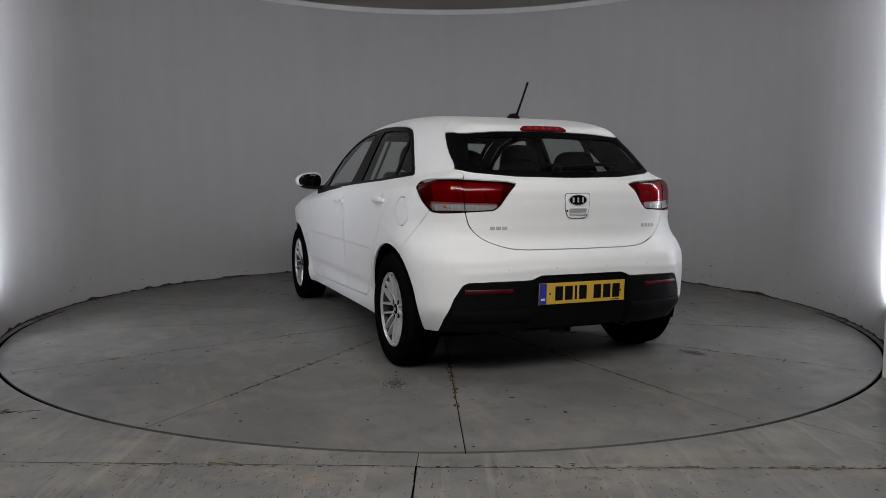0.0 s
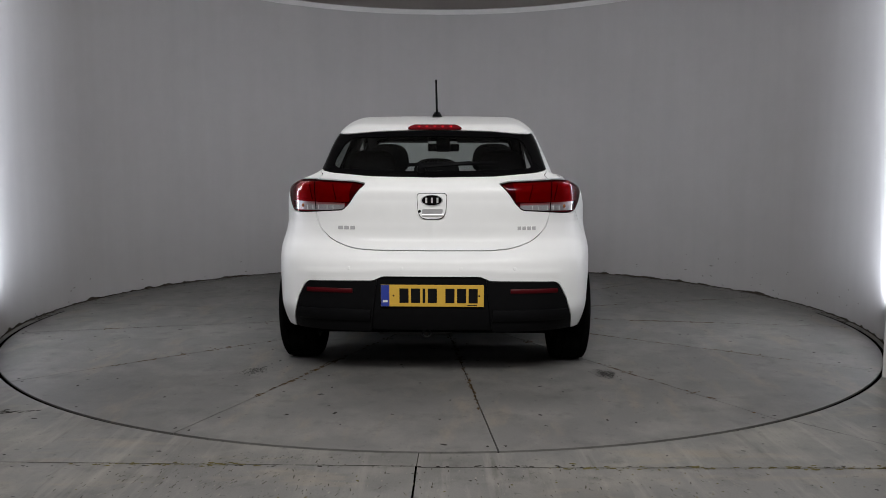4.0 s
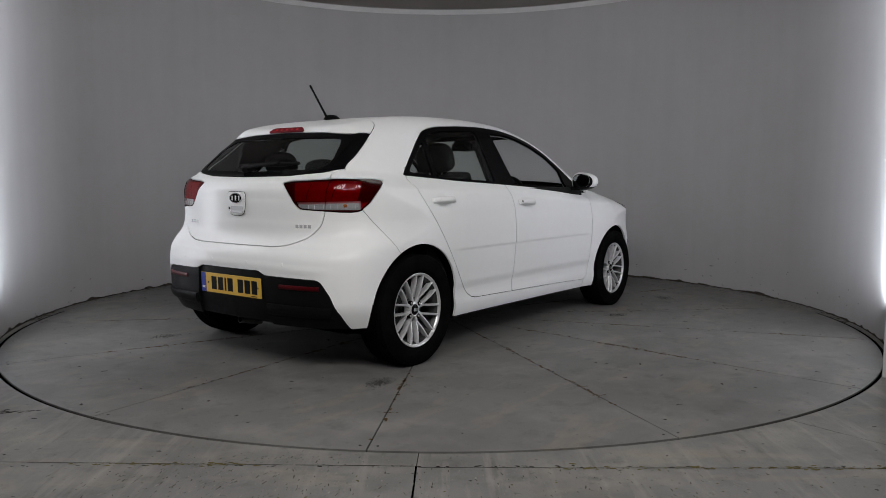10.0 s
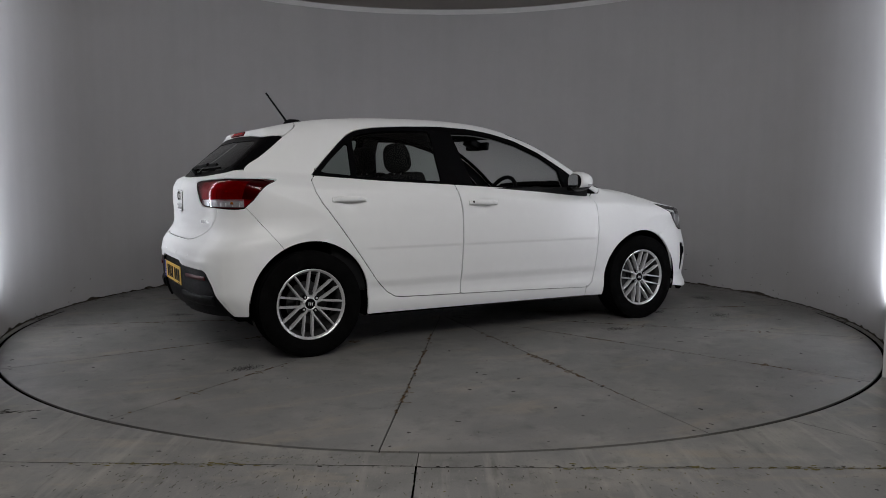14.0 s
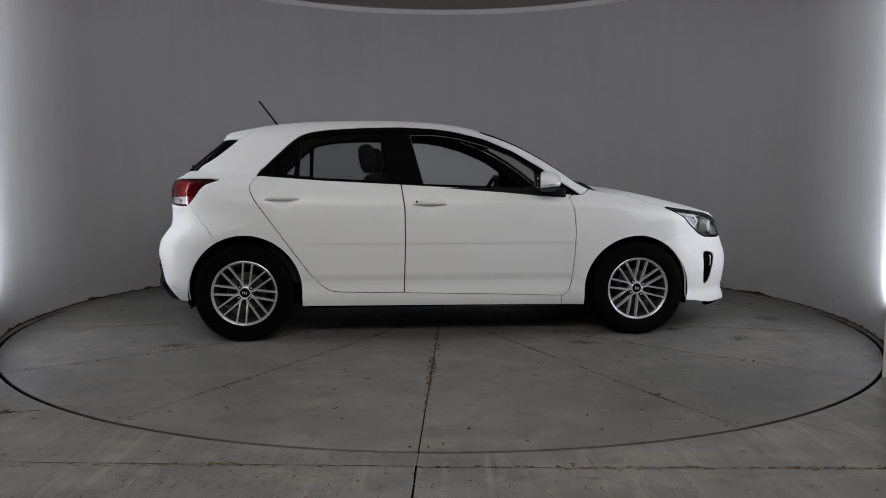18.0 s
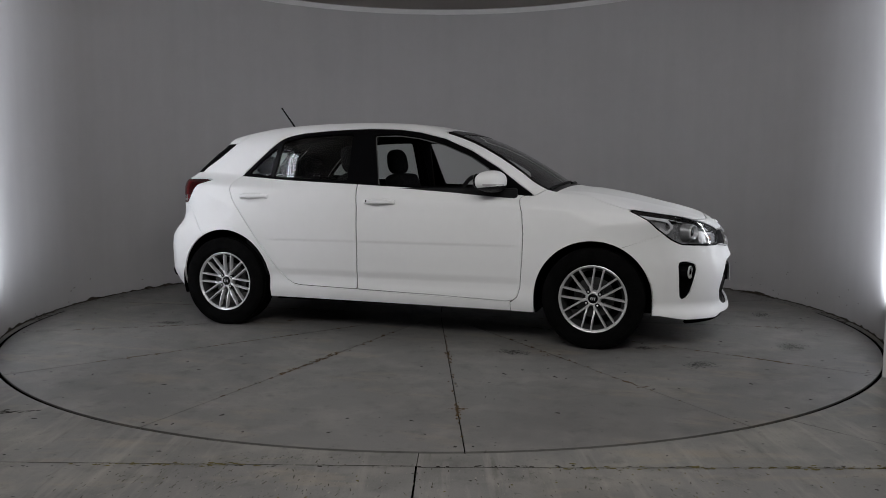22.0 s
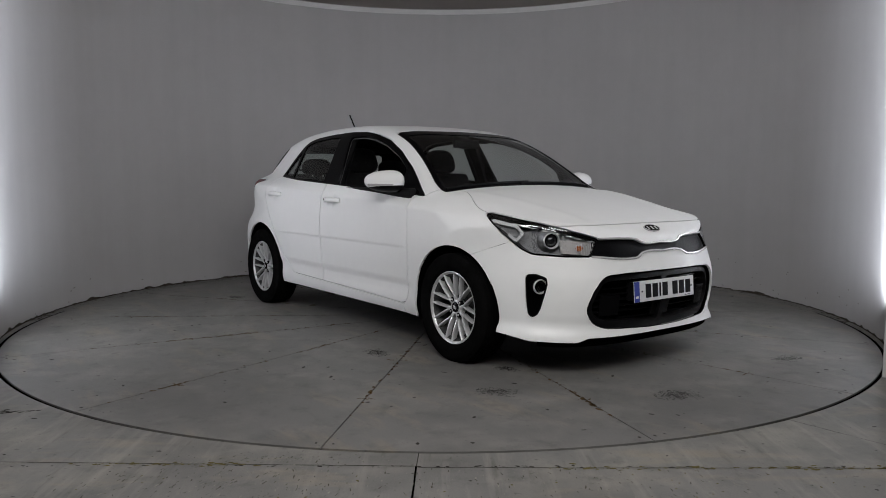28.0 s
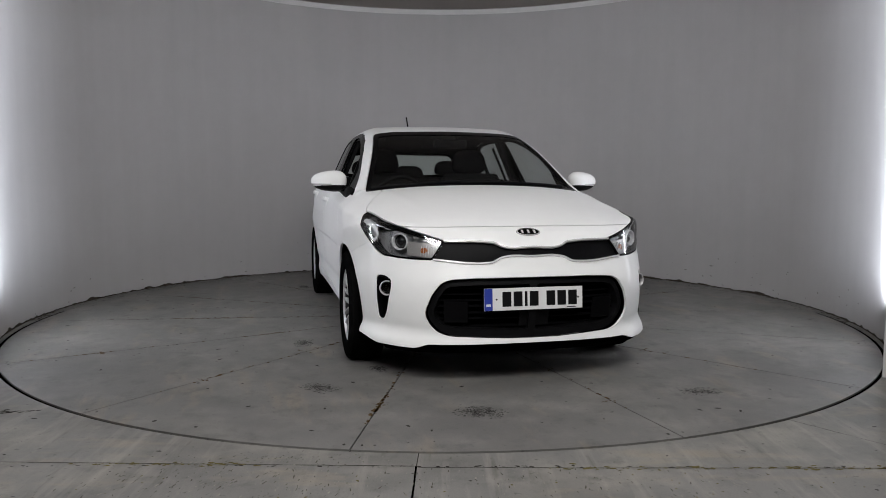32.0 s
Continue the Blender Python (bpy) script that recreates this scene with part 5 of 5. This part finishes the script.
for sd in (-1, 1):
    pts = [rear_at(sd * y, 0.470) for y in np.linspace(0.40, 0.640, 15)]
    strip_along("reflector", pts, 0.0115, 0.001, RED, car, "long red reflector in the bumper")
    strip_along("lower_blade", [rear_at(sd * y, 0.345 - 0.0 * y) for y in np.linspace(0.31, 0.69, 15)], 0.030, 0.004, BLACK, car, thick=0.01)
for y in (-0.42, -0.15, 0.15, 0.42):
    p = rear_at(y, 0.585)
    part("parking_sensor", moved(lathe([(0.0, 0.002), (0.008, 0.0015), (0.009, 0.0)], 16, "Z"), skin_pose(p)), WHITE, car, smooth=40)
hp = rear_at(0, 0.898)
hm = skin_pose(hp)
hout = rounded([(-0.075, 0.062, 0.02), (0.075, 0.062, 0.02), (0.070, -0.03, 0.02), (0.052, -0.066, 0.03), (-0.052, -0.066, 0.03), (-0.070, -0.03, 0.02)], 5)
part("handle_seam", prism([(x * 1.035, y * 1.045) for x, y in hout], 0.0015, hm), GAP, tailgate)
part("handle_plate", prism(hout, 0.004, hm, 0.0015), WHITE, tailgate, smooth=40)
# flat grey plate: the white pocket's shade is put into its colour
part("pocket_shade_plate", prism(rounded([(-0.05, -0.016, 0.01), (0.058, -0.016, 0.01), (0.050, -0.046, 0.012), (-0.050, -0.046, 0.012)], 4), 0.002, hm @ pose(0, 0, 0.0035)), HOUSING, tailgate)
part("handle_lip", moved(box(0.105, 0.012, 0.008, 0.003), hm @ pose(0.004, -0.048, 0.006)), CHROME, tailgate)
part("gate_lock", moved(lathe([(0.0, 0.003), (0.006, 0.002), (0.007, 0)], 12, "Z"), hm @ pose(-0.062, -0.028, 0.004)), BLACK, tailgate)
for y0, n, w in ((0.452, 3, 0.026), (-0.470, 4, 0.019)):
    marks = []
    for i in range(n):
        p = rear_at(y0 + 0.033 - (w + 0.006) * i - w / 2, 0.784)
        marks.append(moved(box(w, 0.018, 0.004, 0.001), skin_pose(p, lift=0.001)))
    part("badge", join(*marks), CHROME, tailgate, "small chrome badge of plain bars")
bl = skin_pose(rear_at(0, 1.318), lift=-0.004)
BRAKE_OUT = [(-0.112, 0.020), (0.112, 0.020), (0.132, 0.010), (0.150, -0.008), (0.143, -0.018), (-0.143, -0.018), (-0.150, -0.008), (-0.132, 0.010)]
brake = part("brake_lamp", prism(BRAKE_OUT, 0.010, bl, 0.003), BRAKE, tailgate, "long dark red high brake lamp in the spoiler", smooth=40)
for i in range(5):
    part("diode", moved(lathe([(0.0, 0.003), (0.007, 0.002), (0.009, 0.0)], 14, "Z"), bl @ pose(0.044 * (i - 2), 0.001, 0.0095)), BRAKE_LED, brake, smooth=40)
part("wiper_hub", moved(lathe([(0.0, 0.035), (0.016, 0.033), (0.022, 0.02), (0.024, 0.0)], 20, "Z"), skin_pose(rear_at(0.06, 1.078))), BLACK, tailgate, smooth=40)
strip_along("wiper_arm", [rear_at(float(y), float(z)) for y, z in zip(np.linspace(0.06, -0.20, 12), np.linspace(1.080, 1.100, 12))], 0.010, 0.026, BLACK, tailgate, "black rear wiper arm", thick=0.007)
strip_along("wiper_blade", [rear_at(float(y), float(z)) for y, z in zip(np.linspace(0.13, -0.34, 20), np.linspace(1.098, 1.108, 20))], 0.007, 0.014, BLACK, tailgate, thick=0.008)
ap = top_at(-1.168, 0)
part("aerial_base", moved(lathe([(0.0, 0.030), (0.018, 0.028), (0.030, 0.014), (0.036, 0.0)], 24, "Z"), Matrix.Translation(ap + Vector((0.016, 0, 0))) @ Matrix.Diagonal((2.0, 0.85, 1.05, 1))), BLACK, car, "black aerial foot on the roof", smooth=50)
part("aerial_mast", moved(lathe([(0.008, 0.0), (0.0068, 0.03), (0.0058, 0.200), (0.0066, 0.205), (0.0066, 0.222), (0.0, 0.225)], 10, "Z"), Matrix.Translation(ap + Vector((-0.034, 0, 0.018))) @ pose(0, 0, 0, 0, -37, 0)), BLACK, car, "thin raked black aerial", smooth=50)

# ---- door handles, mirrors ----
for sd in (-1, 1):
    for name, x0, z0, locked in (("rear_door", *HANDLES[0], False), ("front_door", *HANDLES[1], True)):
        d = DOORS[name, sd]
        p = side_at(x0, z0, sd)
        m = skin_pose(p)
        f = -sd
        bm = bmesh.new()
        rows = []
        for i in range(15):
            u = i / 14
            x = (-0.108 + 0.212 * u) * f
            lift = 0.019 + 0.020 * math.sin(math.pi * u) ** 0.5
            th = 0.010 if 0.12 < u < 0.88 else 0.006
            hh = 0.0165 - 0.005 * abs(2 * u - 1) ** 3
            rows.append([bm.verts.new(m @ Vector((x, y * hh, lift + h * th))) for y, h in ((-1, -1), (-1, 0.2), (-0.6, 0.9), (0.6, 1), (1, 0.3), (1, -1))])
        for a, b in zip(rows, rows[1:]):
            for i in range(6):
                bm.faces.new((a[i], a[(i + 1) % 6], b[(i + 1) % 6], b[i]))
        bm.faces.new(rows[0])
        bm.faces.new(rows[-1][::-1])
        h = part("handle", bm, WHITE, d, "white pull handle", smooth=50)
        for e in (-0.098, 0.094):
            part("handle_foot", moved(box(0.03, 0.030, 0.030, 0.008), m @ pose(e * f, 0, 0.012)), WHITE, h, smooth=40)
        if locked:
            part("key_lock", moved(lathe([(0.0, 0.003), (0.0065, 0.002), (0.0075, 0.0)], 14, "Z"), m @ pose(-0.088 * f, 0.002, 0.037)), GLOSS_BLACK, h)
    mir = new("door_mirror")
    mir.parent = DOORS["front_door", sd]
    tagged(mir, "white door mirror on a black foot")
    foot = side_at(0.60, 0.985, sd)

    def blob(low, high):
        """The mirror's housing: an egg cut flat towards the rear."""
        def field(x, y, z):
            ex = (x - 0.602 + 0.30 * (np.abs(y) - 0.885)) / 0.085
            ey = (y - sd * 0.885) / 0.112
            ez = (z - 1.020) / (0.066 + 0.012 * (y - sd * 0.885) / -sd / 0.1)
            r = (np.abs(ex) ** 2.2 + np.abs(ey) ** 2.6 + np.abs(ez) ** 2.4) ** (1 / 2.3) - 1
            return smax(r * 0.08, 0.565 - 0.25 * (np.abs(y) - 0.80) - x, 0.030)
        return field_mesh(field, low, high, 0.0065)

    hm_ = blob((0.46, sd * 0.885 - 0.14, 0.93), (0.74, sd * 0.885 + 0.14, 1.11))
    lowp, upp = slice_mesh(hm_, hm_[0][:, 2] - 0.986 - 0.10 * (hm_[0][:, 0] - 0.60))
    rim_b, upp = slice_mesh(upp, upp[0][:, 0] - 0.577 + 0.25 * (np.abs(upp[0][:, 1]) - 0.80))
    sheet("mirror_rim", rim_b, BLACK, mir, "black rim round the glass", depth=0.004)
    sheet("mirror_cover", upp, WHITE, mir, "white painted cover", depth=0.004)
    sheet("mirror_base", lowp, BLACK, mir, "black lower half", depth=0.004)
    v = upp[0]
    band, _ = slice_mesh(offset(upp, 0.0025), np.maximum(np.maximum(np.abs(v[:, 2] - 0.998 - 0.02 * (np.abs(v[:, 1]) - 0.9)) - 0.0055, 0.615 - 0.30 * (np.abs(v[:, 1]) - 0.885) - v[:, 0]), 0.875 - np.abs(v[:, 1])))
    sheet("side_repeater", band, CHROME, mir, "slim clear side repeater", depth=0.006)
    part("mirror_glass", moved(prism(rounded([(-0.082, -0.044, 0.04), (0.080, -0.042, 0.04), (0.082, 0.046, 0.04), (-0.076, 0.048, 0.05)], 5), 0.003), Matrix.Translation((0.5400, sd * 0.885, 1.022)) @ pose(0, 0, 0, 90, 0, -90 + 15 * sd)), MIRROR, mir, smooth=30)
    part("mirror_foot", moved(box(0.07, 0.13, 0.032, 0.012, 3), Matrix.Translation((0.600, sd * 0.80, 0.968))), BLACK, mir, smooth=40)

# ---- scuttle and front wipers ----
for y0, y1 in ((0.60, -0.10), (-0.02, -0.66)):
    pts = []
    for t in np.linspace(0, 1, 22):
        y = y0 + (y1 - y0) * t
        pts.append(top_at(1.000 - 0.13 * y * y - 0.020 * (1 - t), y))
    strip_along("front_wiper", pts, 0.006, 0.004, BLACK, car, "black front wiper at rest", thick=0.006)
bm_pts = [top_at(1.005 - 0.10 * y * y, y) for y in np.linspace(-0.66, 0.66, 41)]
strip_along("scuttle", bm_pts, 0.036, -0.017, BLACK, car, "black scuttle below the windscreen", thick=0.008)

# ---- cabin ----
def headrest(w, h, d, m):
    """A padded headrest, rounder at the top."""
    bm = bmesh.new()
    bmesh.ops.create_uvsphere(bm, u_segments=28, v_segments=18, radius=1.0)
    for v in bm.verts:
        k = (abs(v.co.x) ** 3 + abs(v.co.y) ** 3 + abs(v.co.z) ** 3) ** (1 / 3)
        x, y, z = v.co / k
        v.co = (x * d / 2, y * w / 2 * (1 - 0.10 * z), z * h / 2)
    return moved(bm, m)


for y in (-0.36, 0.36):
    st = new("front_seat")
    st.parent = car
    tagged(st, "dark fabric front seat with a headrest")
    st.location.x = 0.07 if y > 0 else 0.0
    part("cushion", moved(box(0.50, 0.50, 0.16, 0.05, 4), pose(-0.10, y, 0.50, 0, -8, 0)), FABRIC, st, smooth=50)
    part("backrest", moved(box(0.14, 0.48, 0.58, 0.055, 4), pose(-0.43, y, 0.80, 0, -20, 0)), FABRIC, st, smooth=50)
    hr = part("headrest", headrest(0.28, 0.20, 0.12, pose(-0.555, y, 1.175, 0, -10, 0)), FABRIC, st, "padded dark headrest", smooth=50)
    for s in (-0.05, 0.05):
        part("headrest_post", moved(lathe([(0.006, -0.06), (0.006, 0.06)], 8, "Z"), pose(-0.545, y + s, 1.065, 0, -15, 0)), CHROME, hr, smooth=50)
bench = new("rear_seat")
bench.parent = car
tagged(bench, "dark fabric rear bench with headrests")
part("cushion", box(0.50, 1.26, 0.18, 0.05, 3, at=(-0.85, 0, 0.50)), FABRIC, bench, smooth=50)
part("backrest", moved(box(0.14, 1.26, 0.56, 0.05, 3), pose(-1.13, 0, 0.78, 0, -20, 0)), FABRIC, bench, smooth=50)
for y, top in ((-0.38, 1.135), (0.38, 1.135), (0.0, 1.085)):
    hr = part("headrest", headrest(0.27, 0.14, 0.10, pose(-1.245, y, top, 0, -14, 0)), FABRIC, bench, smooth=50)
    for s in (-0.05, 0.05):
        part("headrest_post", moved(lathe([(0.006, -0.05), (0.006, 0.04)], 8, "Z"), pose(-1.23, y + s, top - 0.07, 0, -14, 0)), CHROME, hr, smooth=50)
part("parcel_shelf", box(0.45, 1.18, 0.03, 0.01, at=(-1.46, 0, 1.0)), LINING, car)
bm = bmesh.new()
rows = []
for y in np.linspace(-0.70, 0.70, 21):
    bulge = 0.03 * math.exp(-((y + 0.36) / 0.16) ** 2)
    rows.append([bm.verts.new((x, y, z + (bulge if 1 <= i <= 3 else 0))) for i, (x, z) in enumerate(((0.38, 0.55), (0.40, 0.86), (0.45, 0.935), (0.62, 0.955), (0.96, 0.945), (0.96, 0.5)))])
for a, b in zip(rows, rows[1:]):
    for i in range(5):
        bm.faces.new((a[i], a[i + 1], b[i + 1], b[i]))
part("dashboard", bm, LINING, car, "dark moulded dashboard", smooth=50)
wh = new("steering_wheel")
wh.parent = car
tagged(wh, "black steering wheel on the right-hand side")
wm = pose(0.28, -0.36, 0.885, 0, -66, 0)
bm = bmesh.new()
ring = [[bm.verts.new(((0.180 + 0.015 * math.cos(b)) * math.cos(a), (0.180 + 0.015 * math.cos(b)) * math.sin(a), 0.015 * math.sin(b))) for b in np.linspace(0, 2 * math.pi, 9)[:-1]] for a in np.linspace(0, 2 * math.pi, 41)[:-1]]
for i in range(40):
    for j in range(8):
        bm.faces.new((ring[i][j], ring[(i + 1) % 40][j], ring[(i + 1) % 40][(j + 1) % 8], ring[i][(j + 1) % 8]))
part("wheel_rim", moved(bm, wm), BLACK, wh, smooth=180)
part("wheel_boss", moved(join(box(0.14, 0.12, 0.05, 0.02), box(0.06, 0.34, 0.02, 0.008), box(0.20, 0.05, 0.02, 0.008, at=(-0.09, 0, 0))), wm), BLACK, wh, smooth=50)
part("steering_column", moved(box(0.10, 0.10, 0.30, 0.03), wm @ pose(0, 0, -0.16)), LINING, wh, smooth=50)
part("rear_view_mirror", moved(box(0.03, 0.25, 0.06, 0.012, 3), pose(0.315, 0.0, 1.285, 0, 8, 8)), BLACK, car, "black rear-view mirror", smooth=50)
part("sensor_pod", moved(box(0.12, 0.11, 0.06, 0.015, 3), pose(0.275, 0.0, 1.300, 0, 25, 0)), BLACK, car, smooth=50)
for sd in (-1, 1):
    part("sun_visor", moved(box(0.016, 0.32, 0.13, 0.006), pose(0.095, sd * 0.27, 1.335, 0, 72, 0)), LINING, car)
    part("pillar_trim", moved(box(0.12, 0.03, 0.40, 0.01), pose(-0.335, sd * 0.640, 1.16, sd * 24, 2, 0)), LINING, car, smooth=40)
    part("seat_belt", moved(box(0.045, 0.004, 0.40), pose(-0.33, sd * 0.60, 1.10, sd * 22, -6, 0)), BLACK, car)
    part("door_card", moved(box(1.95, 0.05, 0.62, 0.02), pose(-0.22, sd * 0.765, 0.67)), LINING, car)


def motions():
    """The turntable and the car on it turn together at an even pace."""
    turn = [(t, 111.867 - 5.8887 * t) for t in range(0, 33)]
    walk(turntable, [(t, pose(0, 0, 0, 0, 0, a)) for t, a in turn])
    walk(car, [(t, pose(0, 0, 0, 0, 0, a) @ pose(0, -0.01, 0)) for t, a in turn])


motions()
